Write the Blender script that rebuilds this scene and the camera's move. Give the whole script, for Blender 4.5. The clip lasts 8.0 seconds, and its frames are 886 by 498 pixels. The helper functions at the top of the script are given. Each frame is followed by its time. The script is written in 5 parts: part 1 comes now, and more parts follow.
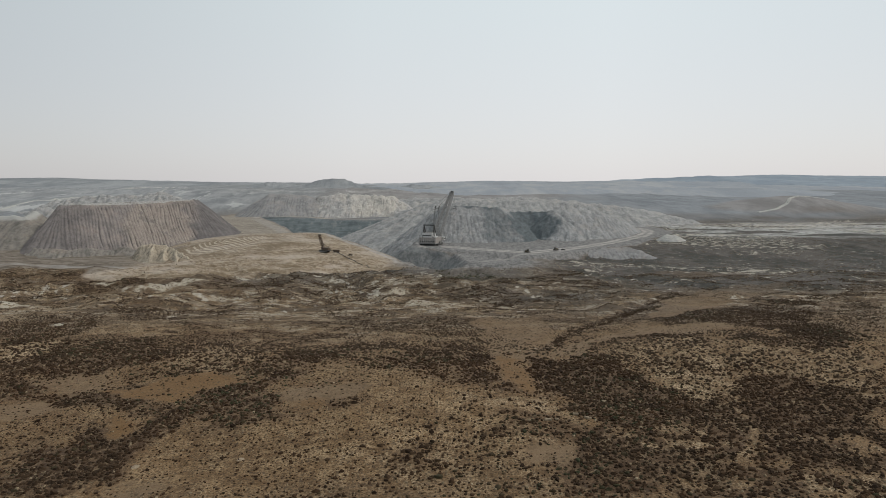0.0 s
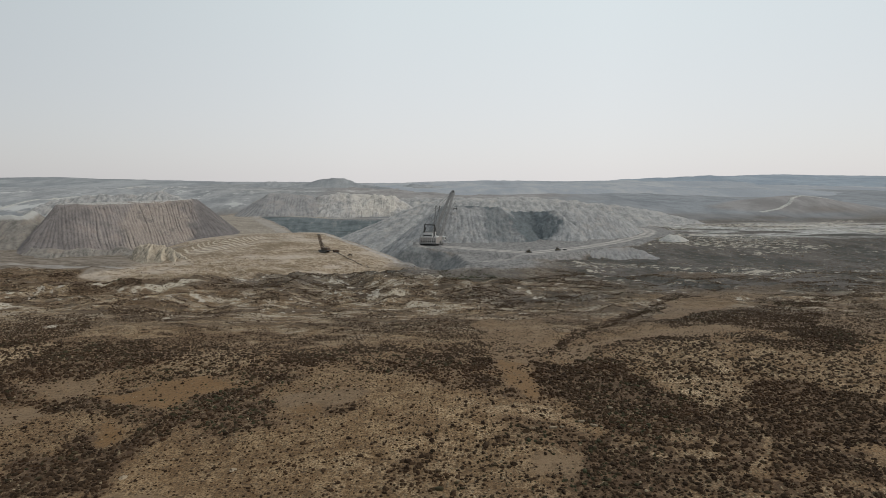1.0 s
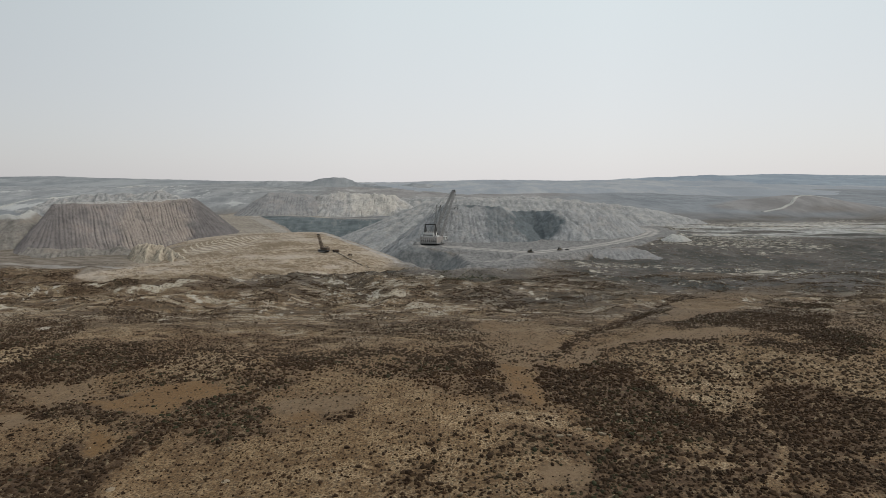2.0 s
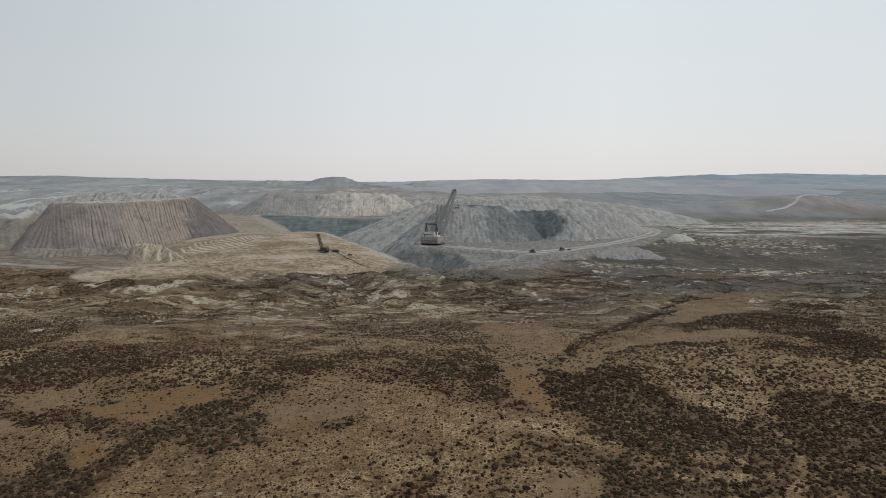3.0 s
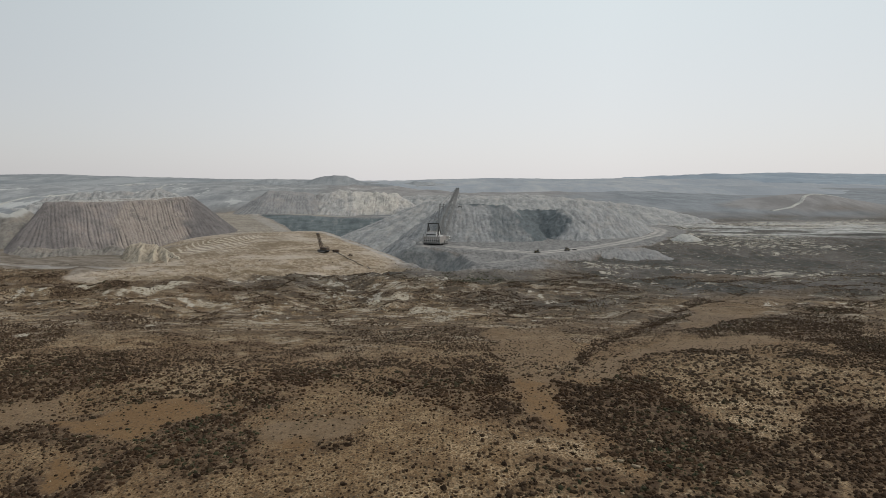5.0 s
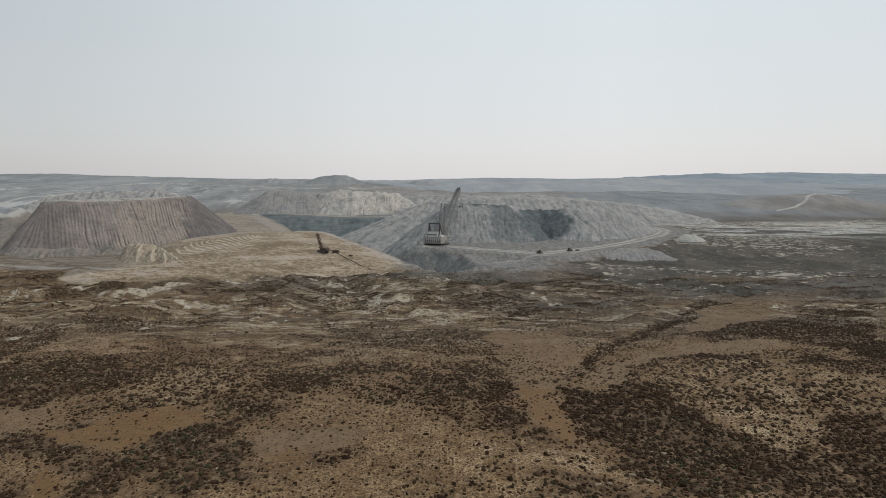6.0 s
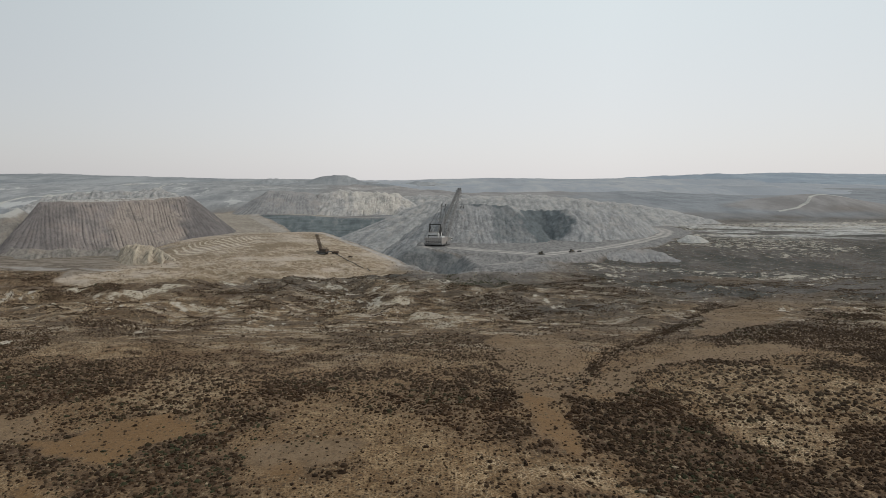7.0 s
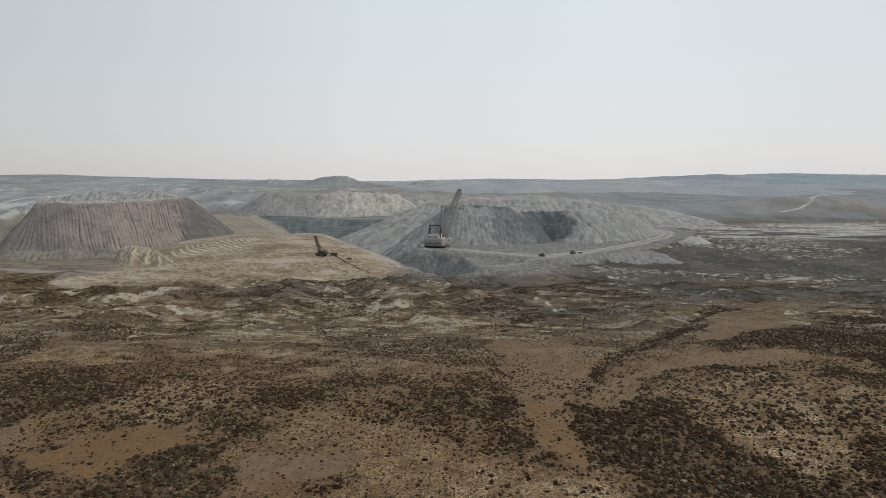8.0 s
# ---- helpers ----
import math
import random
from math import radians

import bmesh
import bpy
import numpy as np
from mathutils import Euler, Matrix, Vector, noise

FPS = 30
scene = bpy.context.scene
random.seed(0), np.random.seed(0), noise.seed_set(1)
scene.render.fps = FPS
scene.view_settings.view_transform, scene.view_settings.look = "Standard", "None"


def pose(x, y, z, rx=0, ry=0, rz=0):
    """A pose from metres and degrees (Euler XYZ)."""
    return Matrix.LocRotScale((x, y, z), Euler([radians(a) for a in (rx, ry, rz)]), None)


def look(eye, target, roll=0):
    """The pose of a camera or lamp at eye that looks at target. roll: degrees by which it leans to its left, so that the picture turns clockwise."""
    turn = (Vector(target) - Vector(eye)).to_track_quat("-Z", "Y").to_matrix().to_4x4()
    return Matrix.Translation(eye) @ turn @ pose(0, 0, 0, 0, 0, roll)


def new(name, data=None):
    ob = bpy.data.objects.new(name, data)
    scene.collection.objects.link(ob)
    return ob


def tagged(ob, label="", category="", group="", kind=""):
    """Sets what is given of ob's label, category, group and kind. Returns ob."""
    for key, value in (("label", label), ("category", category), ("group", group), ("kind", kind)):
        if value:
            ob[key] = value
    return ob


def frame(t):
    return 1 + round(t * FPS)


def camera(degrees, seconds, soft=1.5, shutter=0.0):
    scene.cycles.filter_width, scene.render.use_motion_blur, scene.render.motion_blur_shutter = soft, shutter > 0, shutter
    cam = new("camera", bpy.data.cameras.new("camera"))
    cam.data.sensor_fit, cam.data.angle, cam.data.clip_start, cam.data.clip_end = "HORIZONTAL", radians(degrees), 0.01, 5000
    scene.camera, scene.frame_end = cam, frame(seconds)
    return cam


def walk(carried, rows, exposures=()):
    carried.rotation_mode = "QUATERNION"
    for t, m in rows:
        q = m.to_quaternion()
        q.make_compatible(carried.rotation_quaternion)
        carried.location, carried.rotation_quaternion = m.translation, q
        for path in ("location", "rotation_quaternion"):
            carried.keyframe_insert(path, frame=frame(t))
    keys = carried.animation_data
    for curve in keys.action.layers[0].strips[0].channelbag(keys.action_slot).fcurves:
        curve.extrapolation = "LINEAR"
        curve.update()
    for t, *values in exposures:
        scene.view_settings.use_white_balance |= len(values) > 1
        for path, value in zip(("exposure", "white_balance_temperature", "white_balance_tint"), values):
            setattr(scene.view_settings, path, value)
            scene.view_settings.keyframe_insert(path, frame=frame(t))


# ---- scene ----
# ---------------------------------------------------------------- camera
cam = camera(70, 8.0, soft=0.8)
PATH = [
    (0.0, 0.00, 0.00, 76.00, 84.122, 0.083, -0.176),
    (0.5, 0.02, 3.75, 75.84, 84.110, 0.075, -0.145),
    (1.0, -0.12, 7.54, 75.73, 84.091, 0.053, -0.124),
    (1.5, -0.39, 11.46, 75.62, 84.060, 0.038, -0.106),
    (3.0, -1.31, 23.35, 75.08, 83.993, 0.018, -0.043),
    (3.5, -1.82, 27.35, 74.95, 83.960, 0.012, -0.026),
    (4.0, -2.30, 31.51, 74.85, 83.933, 0.000, 0.000),
    (4.5, -2.72, 35.75, 74.79, 83.912, -0.019, 0.031),
    (6.0, -3.62, 48.40, 74.75, 83.868, -0.055, 0.136),
    (6.5, -3.75, 52.46, 74.84, 83.862, -0.072, 0.172),
    (7.0, -3.77, 56.35, 74.99, 83.876, -0.084, 0.192),
    (7.5, -3.70, 59.90, 75.17, 83.920, -0.082, 0.195),
    (8.0, -3.60, 63.00, 75.37, 83.940, -0.066, 0.201),
]
walk(cam, [(t, pose(x, y, z, rx, ry, rz)) for t, x, y, z, rx, ry, rz in PATH])

# ---------------------------------------------------------------- light
SUN_FROM = Vector((0.86, -0.10, 0.76)).normalized()   # veiled sun, to the right
world = bpy.data.worlds.new("smoky_sky")
scene.world = world
world.use_nodes = True
wn, wl = world.node_tree.nodes, world.node_tree.links
wn.clear()
sky = wn.new("ShaderNodeTexSky")
sky.sky_type, sky.sun_disc = "NISHITA", False
sky.sun_elevation = math.asin(SUN_FROM.z)
sky.sun_rotation = math.atan2(SUN_FROM.x, SUN_FROM.y)
sky.air_density, sky.dust_density, sky.ozone_density, sky.altitude = 1.0, 6.0, 1.0, 1400
sky_gain = wn.new("ShaderNodeMix")
sky_gain.data_type, sky_gain.blend_type = "RGBA", "MULTIPLY"
sky_gain.inputs[0].default_value = 1.0
sky_gain.inputs[7].default_value = (0.149, 0.1495, 0.141, 1)
haze = wn.new("ShaderNodeMix")
haze.data_type = "RGBA"
haze.inputs[0].default_value = 0.86                       # thick smoke veil over the blue
drift = wn.new("ShaderNodeTexGradient")                   # the smoke thickens away from the sun
drift.gradient_type = "RADIAL"
smoke = wn.new("ShaderNodeValToRGB")
SMOKE = ((0.0, 0.60), (0.45, 0.74), (0.655, 0.79), (0.71, 0.85), (0.77, 0.80), (0.86, 0.585), (1.0, 0.60))
while len(smoke.color_ramp.elements) < len(SMOKE):
    smoke.color_ramp.elements.new(0.5)
for spot, (where, tone) in zip(smoke.color_ramp.elements, SMOKE):
    spot.position, spot.color = where, (tone, tone, tone, 1)
wl.new(drift.outputs[0], smoke.inputs[0])
way_up, climb, veil, tinted = wn.new("ShaderNodeTexCoord"), wn.new("ShaderNodeSeparateXYZ"), wn.new("ShaderNodeMapRange"), wn.new("ShaderNodeMix")
wl.new(way_up.outputs["Generated"], climb.inputs[0])      # dust is pinkish low down, the veil above it faintly blue-green
wl.new(climb.outputs[2], veil.inputs[0])
veil.inputs[2].default_value = 0.30
tinted.data_type = "RGBA"
tinted.inputs[6].default_value, tinted.inputs[7].default_value = (0.955, 0.927, 0.932, 1), (0.905, 0.988, 0.998, 1)
wl.new(veil.outputs[0], tinted.inputs[0])
thick = wn.new("ShaderNodeMix")
thick.data_type, thick.blend_type = "RGBA", "MULTIPLY"
thick.inputs[0].default_value = 1.0
wl.new(smoke.outputs[0], thick.inputs[6])
wl.new(tinted.outputs[2], thick.inputs[7])
wl.new(thick.outputs[2], haze.inputs[7])
back = wn.new("ShaderNodeBackground")
back.inputs["Strength"].default_value = 1.0
wout = wn.new("ShaderNodeOutputWorld")
wl.new(sky.outputs[0], sky_gain.inputs[6])
wl.new(sky_gain.outputs[2], haze.inputs[6])
wl.new(haze.outputs[2], back.inputs["Color"])
wl.new(back.outputs[0], wout.inputs["Surface"])

sun = new("sun", bpy.data.lights.new("sun", "SUN"))
sun.data.energy, sun.data.angle, sun.data.color = 1.4, radians(6), (1.0, 0.94, 0.85)
sun.matrix_world = look(SUN_FROM * 900, (0, 0, 0))
scene.view_settings.exposure = 0.0


# ---------------------------------------------------------------- noise and plan helpers
def lattice(ix, iy, seed):
    h = (ix * 374761393 + iy * 668265263 + seed * 974634777) & 0xFFFFFFFF
    h = ((h ^ (h >> 13)) * 1274126177) & 0xFFFFFFFF
    return ((h ^ (h >> 16)) & 0xFFFF) / 65535.0


def vnoise(x, y, seed=0):
    fx, fy = np.floor(x), np.floor(y)
    ix, iy = fx.astype(np.int64), fy.astype(np.int64)
    u, v = x - fx, y - fy
    u, v = u * u * (3 - 2 * u), v * v * (3 - 2 * v)
    a, b = lattice(ix, iy, seed), lattice(ix + 1, iy, seed)
    c, d = lattice(ix, iy + 1, seed), lattice(ix + 1, iy + 1, seed)
    return (a + (b - a) * u) * (1 - v) + (c + (d - c) * u) * v


def fbm(x, y, size, octaves=4, seed=0):
    """Fractal noise, about -1 to 1, whose largest lumps are `size` metres."""
    total, amp, norm = 0.0, 1.0, 0.0
    for o in range(octaves):
        k = 2.0 ** o / size
        total = total + amp * (2 * vnoise(x * k + 17.3 * o, y * k - 9.1 * o, seed + o) - 1)
        norm += amp
        amp *= 0.5
    return total / norm * 1.6


def step(a, b, v):
    t = np.clip((v - a) / (b - a), 0, 1)
    return t * t * (3 - 2 * t)


def signed(poly, x, y):
    """Distance to a polygon's edge, negative inside."""
    best, inside = np.full(np.shape(x), 1e9), np.zeros(np.shape(x), bool)
    for (ax, ay), (bx, by) in zip(poly, poly[1:] + poly[:1]):
        dx, dy = bx - ax, by - ay
        t = np.clip(((x - ax) * dx + (y - ay) * dy) / (dx * dx + dy * dy), 0, 1)
        best = np.minimum(best, np.hypot(x - ax - t * dx, y - ay - t * dy))
        cross = (ay > y) != (by > y)
        inside ^= cross & (x < (bx - ax) * (y - ay) / (by - ay + 1e-12) + ax)
    return np.where(inside, -best, best)


def along(line, x, y):
    """Distance to an open line."""
    best = np.full(np.shape(x), 1e9)
    for (ax, ay), (bx, by) in zip(line, line[1:]):
        dx, dy = bx - ax, by - ay
        t = np.clip(((x - ax) * dx + (y - ay) * dy) / (dx * dx + dy * dy), 0, 1)
        best = np.minimum(best, np.hypot(x - ax - t * dx, y - ay - t * dy))
    return best


ZONES = []


def zone(kind, amount, ring):
    """A patch of soil or brush by its outline."""
    ZONES.append((kind, amount, ring))


zone("brush", 0.85, [(-190, 266), (-176, 263), (-163, 259), (-151, 250), (-145, 242), (-158, 239), (-168, 234)])
zone("bare", 0.8, [(-167, 233), (-156, 236), (-150, 239), (-143, 228), (-146, 219), (-156, 217)])
zone("brush", 0.95, [(-151, 242), (-144, 248), (-131, 247), (-116, 232), (-110, 221), (-117, 219), (-132, 227), (-143, 231)])
zone("straw", 0.9, [(-134, 227), (-120, 219), (-115, 212), (-123, 212), (-129, 217)])
zone("rust", 1.0, [(-121, 218), (-109, 214), (-104, 205), (-102, 198), (-106, 198), (-113, 208)])
zone("brush", 1.0, [(-124, 209), (-115, 208), (-105, 198), (-103, 188), (-109, 187), (-116, 191)])
zone("brush", 1.0, [(-134, 185), (-128, 191), (-117, 193), (-113, 197), (-103, 192), (-100, 196), (-97, 201), (-98, 209), (-96, 217), (-91, 219), (-86, 204), (-87, 195), (-89, 186), (-91, 173), (-98, 167), (-101, 158), (-116, 160)])
zone("rust", 0.8, [(-132, 244), (-121, 243), (-113, 257), (-99, 258), (-86, 256), (-80, 244), (-93, 231), (-96, 218), (-109, 222), (-122, 234)])
zone("brush", 0.85, [(-98, 227), (-93, 234), (-83, 238), (-75, 241), (-63, 233), (-54, 219), (-54, 208), (-60, 203), (-66, 198), (-74, 200), (-88, 217)])
zone("bare", 0.9, [(-60, 230), (-52, 236), (-33, 229), (-28, 221), (-40, 216), (-47, 212), (-55, 215)])
zone("brush", 0.7, [(-44, 213), (-32, 216), (-22, 218), (-23, 210), (-35, 208)])
zone("bare", 0.8, [(-89, 161), (-82, 166), (-74, 169), (-73, 162), (-78, 157), (-86, 158)])
zone("straw", 0.6, [(-92, 206), (-64, 193), (-48, 197), (-30, 202), (-15, 198), (4, 207), (22, 197), (29, 177), (17, 152), (-79, 156), (-83, 171)])
zone("pale", 0.6, [(-34, 166), (-24, 185), (-15, 195), (4, 205), (14, 197), (27, 186), (18, 163), (21, 152), (-38, 155)])
zone("brush", 0.75, [(-15, 176), (-7, 182), (1, 181), (1, 170), (-8, 167), (-13, 169)])
zone("brush", 0.7, [(-31, 163), (-22, 166), (-12, 163), (-12, 153), (-30, 154)])
zone("brush", 0.6, [(-11, 186), (-5, 185), (-7, 180), (-11, 182)])
zone("brush", 0.8, [(-16, 192), (0, 196), (0, 192), (-11, 189)])
zone("brush", 0.5, [(1, 336), (20, 317), (23, 258), (19, 223), (24, 221), (10, 217), (1, 222), (-9, 243), (-3, 288)])
zone("bare", 0.6, [(21, 383), (43, 401), (63, 403), (69, 373), (52, 300), (38, 269), (36, 242), (37, 225), (32, 221), (26, 229), (25, 261), (25, 317)])
zone("rust", 0.8, [(26, 276), (36, 269), (36, 245), (37, 224), (31, 220), (26, 231)])
zone("brush", 0.9, [(15, 355), (32, 359), (34, 341), (21, 334)])
zone("pale", 0.7, [(4, 215), (24, 218), (37, 221), (42, 208), (48, 197), (41, 201), (32, 206), (18, 203), (3, 193)])
zone("pale", 0.35, [(9, 193), (16, 199), (27, 197), (39, 190), (39, 180), (34, 167), (33, 154), (11, 152)])
zone("brush", 0.8, [(15, 191), (28, 201), (41, 201), (41, 191), (31, 190), (21, 187)])
zone("bare", 0.9, [(28, 183), (41, 183), (38, 173), (28, 173)])
zone("brush", 0.5, [(0, 165), (14, 167), (28, 165), (33, 162), (31, 153), (0, 153)])
zone("brush", 1.0, [(38, 298), (50, 321), (45, 279), (51, 272), (68, 288), (77, 281), (81, 266), (84, 251), (88, 234), (93, 223), (100, 212), (97, 197), (83, 191), (72, 187), (67, 179), (59, 153), (36, 154), (33, 161), (34, 168), (40, 178), (44, 190), (49, 196), (44, 218), (37, 225), (37, 249)])
zone("pale", 0.8, [(71, 193), (77, 182), (78, 174), (71, 162), (67, 169), (67, 179)])
zone("brush", 0.95, [(123, 250), (144, 254), (148, 240), (159, 219), (134, 182), (121, 195), (108, 205), (110, 227)])
zone("brush", 0.95, [(102, 197), (120, 193), (132, 181), (121, 164), (109, 170), (97, 169), (90, 180)])
zone("pale", 0.8, [(114, 169), (123, 168), (113, 154), (106, 153)])
zone("pale", 1.0, [(84, 254), (100, 266), (111, 256), (102, 241), (103, 229), (107, 218), (101, 216), (92, 227), (87, 237)])
zone("pale", 0.55, [(97, 322), (119, 327), (135, 316), (131, 270), (127, 252), (110, 229), (101, 235), (92, 251), (83, 268), (73, 287)])
zone("pale", 0.7, [(103, 284), (123, 281), (113, 247), (100, 236), (93, 249)])
zone("pale", 0.5, [(158, 289), (183, 291), (199, 276), (160, 221), (149, 232), (147, 250), (131, 255), (139, 277)])
zone("pale", 0.6, [(136, 317), (150, 299), (158, 279), (142, 258), (129, 262)])
zone("brush", 0.9, [(40, 299), (55, 334), (72, 363), (99, 390), (126, 422), (182, 503), (260, 564), (296, 597), (236, 532), (153, 421), (123, 398), (93, 367), (66, 327), (58, 309), (50, 323)])
zone("bare", 0.85, [(46, 280), (61, 321), (85, 335), (115, 372), (150, 419), (167, 408), (132, 384), (112, 344), (82, 319), (69, 290), (49, 276)])
zone("bare", 0.9, [(161, 449), (217, 522), (253, 538), (314, 552), (299, 530), (242, 486), (195, 431), (165, 405), (139, 403)])
zone("bare", 0.9, [(226, 661), (294, 666), (318, 647), (267, 587), (231, 610)])
zone("brush", 1.0, [(127, 380), (162, 398), (213, 435), (277, 475), (218, 385), (225, 375), (221, 326), (199, 303), (184, 315), (176, 352), (158, 370), (134, 369)])
zone("bare", 0.9, [(115, 363), (162, 364), (164, 344), (140, 329), (104, 337)])
zone("brush", 0.7, [(127, 341), (149, 350), (150, 341), (126, 329)])
zone("brush", 0.6, [(270, 564), (329, 570), (389, 546), (235, 327), (234, 358), (242, 404), (252, 442), (299, 508)])
zone("straw", 0.8, [(196, 302), (231, 321), (200, 278), (188, 286)])
zone("brush", 0.8, [(184, 326), (213, 334), (208, 308), (183, 291), (167, 296)])
zone("straw", 0.9, [(73, 373), (112, 411), (131, 452), (131, 434), (105, 385), (70, 335), (46, 320), (45, 331)])
zone("brush", 0.8, [(-481, 686), (-361, 685), (-342, 635), (-351, 573), (-316, 564), (-296, 519), (-307, 473), (-314, 445)])
zone("white", 1.0, [(-314, 564), (-306, 567), (-273, 527), (-280, 521)])
zone("white", 0.8, [(-260, 517), (-250, 523), (-213, 562), (-206, 552), (-219, 539), (-227, 522), (-252, 515)])
zone("white", 0.9, [(-323, 458), (-310, 462), (-286, 434), (-296, 430), (-310, 439)])
zone("pale", 0.85, [(-312, 442), (-261, 444), (-270, 516), (-236, 480), (-239, 424), (-250, 378), (-264, 372)])
zone("pale", 0.9, [(-237, 483), (-241, 515), (-198, 476), (-183, 472), (-193, 443)])
zone("brush", 0.9, [(-257, 363), (-249, 380), (-229, 389), (-209, 397), (-199, 365), (-208, 337), (-224, 316)])
zone("brush", 0.8, [(-231, 425), (-206, 438), (-151, 429), (-133, 473), (-120, 425), (-142, 402), (-184, 390)])
zone("pale", 0.95, [(-220, 309), (-216, 330), (-203, 333), (-193, 308), (-197, 291), (-205, 288)])
zone("brush", 0.8, [(-204, 285), (-188, 302), (-178, 338), (-154, 332), (-134, 306), (-131, 281), (-147, 268), (-154, 255), (-173, 263), (-190, 266)])
zone("bare", 0.6, [(-170, 259), (-157, 264), (-143, 265), (-127, 251), (-133, 245), (-151, 249)])
zone("pale", 0.6, [(-130, 315), (-114, 348), (-100, 352), (-81, 277), (-93, 260), (-120, 272)])
zone("white", 0.8, [(-230, 371), (-227, 377), (-223, 374), (-225, 366)])
zone("white", 0.8, [(-178, 402), (-173, 406), (-169, 400), (-173, 395)])
zone("pale", 0.8, [(-201, 580), (-186, 606), (-147, 546), (-150, 535), (-182, 543)])
zone("pale", 0.8, [(-146, 577), (-132, 588), (-116, 527), (-127, 500)])
zone("pale", 0.8, [(-112, 514), (-113, 569), (-98, 576), (-83, 507), (-101, 504)])
zone("pale", 0.6, [(-105, 385), (-88, 404), (-61, 400), (-48, 374), (-74, 368), (-94, 366)])
zone("white", 0.7, [(-58, 496), (-26, 497), (-25, 494), (-52, 474)])
zone("white", 0.7, [(-167, 490), (-157, 491), (-150, 476), (-161, 474)])
zone("white", 0.6, [(-32, 443), (4, 475), (4, 432), (-28, 438)])
zone("brush", 0.8, [(-170, 495), (-123, 485), (-67, 525), (-59, 497), (-114, 482), (-165, 480)])
zone("brush", 0.65, [(-94, 265), (-79, 276), (-63, 315), (-44, 348), (-35, 332), (-48, 293), (-61, 254), (-81, 251)])
zone("brush", 0.5, [(-72, 355), (1, 411), (18, 402), (1, 375), (-44, 346)])
zone("brush", 1.0, [(2, 617), (38, 614), (56, 616), (25, 550), (4, 532), (-5, 555)])
zone("brush", 0.7, [(-86, 591), (-11, 582), (0, 553), (-40, 546), (-78, 576)])
zone("brush", 0.35, [(-35, 274), (-12, 315), (1, 287), (-9, 243), (-27, 244)])
zone("straw", 0.7, [(-54, 265), (-25, 271), (1, 217), (-4, 203), (-26, 203), (-36, 218)])
zone("straw", 0.5, [(-27, 361), (17, 381), (22, 355), (1, 336), (-18, 322)])
zone("brush", 0.8, [(-178, 303), (-170, 315), (-156, 314), (-151, 298), (-158, 293), (-147, 288), (-148, 272), (-152, 267)])
zone("brush", 0.85, [(-133, 239), (-126, 244), (-111, 230), (-108, 220), (-110, 214), (-116, 215)])
zone("brush", 0.95, [(-99, 229), (-94, 240), (-80, 243), (-72, 230), (-72, 220), (-80, 214), (-91, 222)])
zone("brush", 0.85, [(-79, 306), (-61, 316), (-46, 297), (-53, 280), (-65, 278), (-73, 290)])
zone("brush", 0.85, [(-77, 263), (-63, 266), (-57, 262), (-64, 249), (-70, 242)])
zone("brush", 0.8, [(-24, 252), (-19, 255), (-18, 246), (-23, 243)])
zone("brush", 0.7, [(-30, 215), (-22, 214), (-21, 210), (-28, 210)])
zone("bare", 0.7, [(-58, 235), (-43, 233), (-26, 224), (-31, 218), (-48, 218), (-55, 217)])
zone("rust", 0.6, [(-52, 216), (-45, 216), (-41, 209), (-47, 209)])
zone("brush", 0.9, [(15, 286), (22, 279), (22, 255), (15, 258)])
zone("brush", 0.9, [(10, 244), (21, 249), (22, 231), (13, 226), (9, 233)])
zone("brush", 1.0, [(7, 223), (17, 221), (30, 226), (40, 228), (40, 224), (28, 220), (17, 218), (8, 220)])
zone("white", 0.5, [(44, 317), (48, 321), (46, 313), (43, 311)])
zone("pale", 0.9, [(109, 263), (121, 267), (109, 244), (103, 244)])
zone("brush", 0.85, [(68, 179), (84, 173), (99, 165), (121, 164), (113, 154), (57, 153)])
zone("brush", 0.5, [(-20, 181), (-4, 187), (14, 187), (30, 180), (32, 164), (17, 152), (-20, 153)])
zone("brush", 0.95, [(40, 170), (44, 187), (51, 197), (65, 207), (82, 215), (101, 227), (114, 226), (122, 214), (132, 206), (109, 173)])
zone("pale", 0.9, [(70, 194), (74, 192), (74, 184), (73, 179), (69, 180), (68, 186)])
zone("pale", 0.7, [(63, 209), (69, 211), (68, 207), (62, 205)])
zone("brush", 1.0, [(227, 532), (170, 480), (135, 442), (103, 398), (75, 366), (54, 333), (54, 325), (71, 343), (92, 362), (120, 391), (151, 433), (211, 498)])
zone("brush", 0.9, [(84, 319), (109, 342), (125, 343), (150, 347), (141, 329), (120, 324), (105, 331), (85, 314)])
zone("brush", 1.0, [(140, 412), (164, 411), (197, 424), (260, 471), (306, 491), (213, 358), (189, 360), (164, 366), (142, 373), (132, 395)])

PIT = [(0, 640), (35, 700), (15, 790), (-35, 848), (-45, 960), (-50, 1250), (-75, 1335), (-385, 1355),
       (-368, 1292), (-262, 1070), (-180, 905), (-112, 795), (-52, 738)]
BENCH = [(-36, 850), (10, 812), (60, 772), (105, 742), (150, 770), (195, 812), (262, 888), (335, 985), (382, 1070),
         (385, 1160), (330, 1250), (-40, 1250)]
ROAD = [(8, 846), (60, 806), (106, 772), (188, 838), (253, 913), (318, 995), (350, 1060), (356, 1110), (330, 1160), (270, 1190)]
TRACK = [(-700, 700), (-450, 690), (-330, 672), (-260, 690), (-215, 745), (-136, 722), (-100, 690), (-45, 640)]
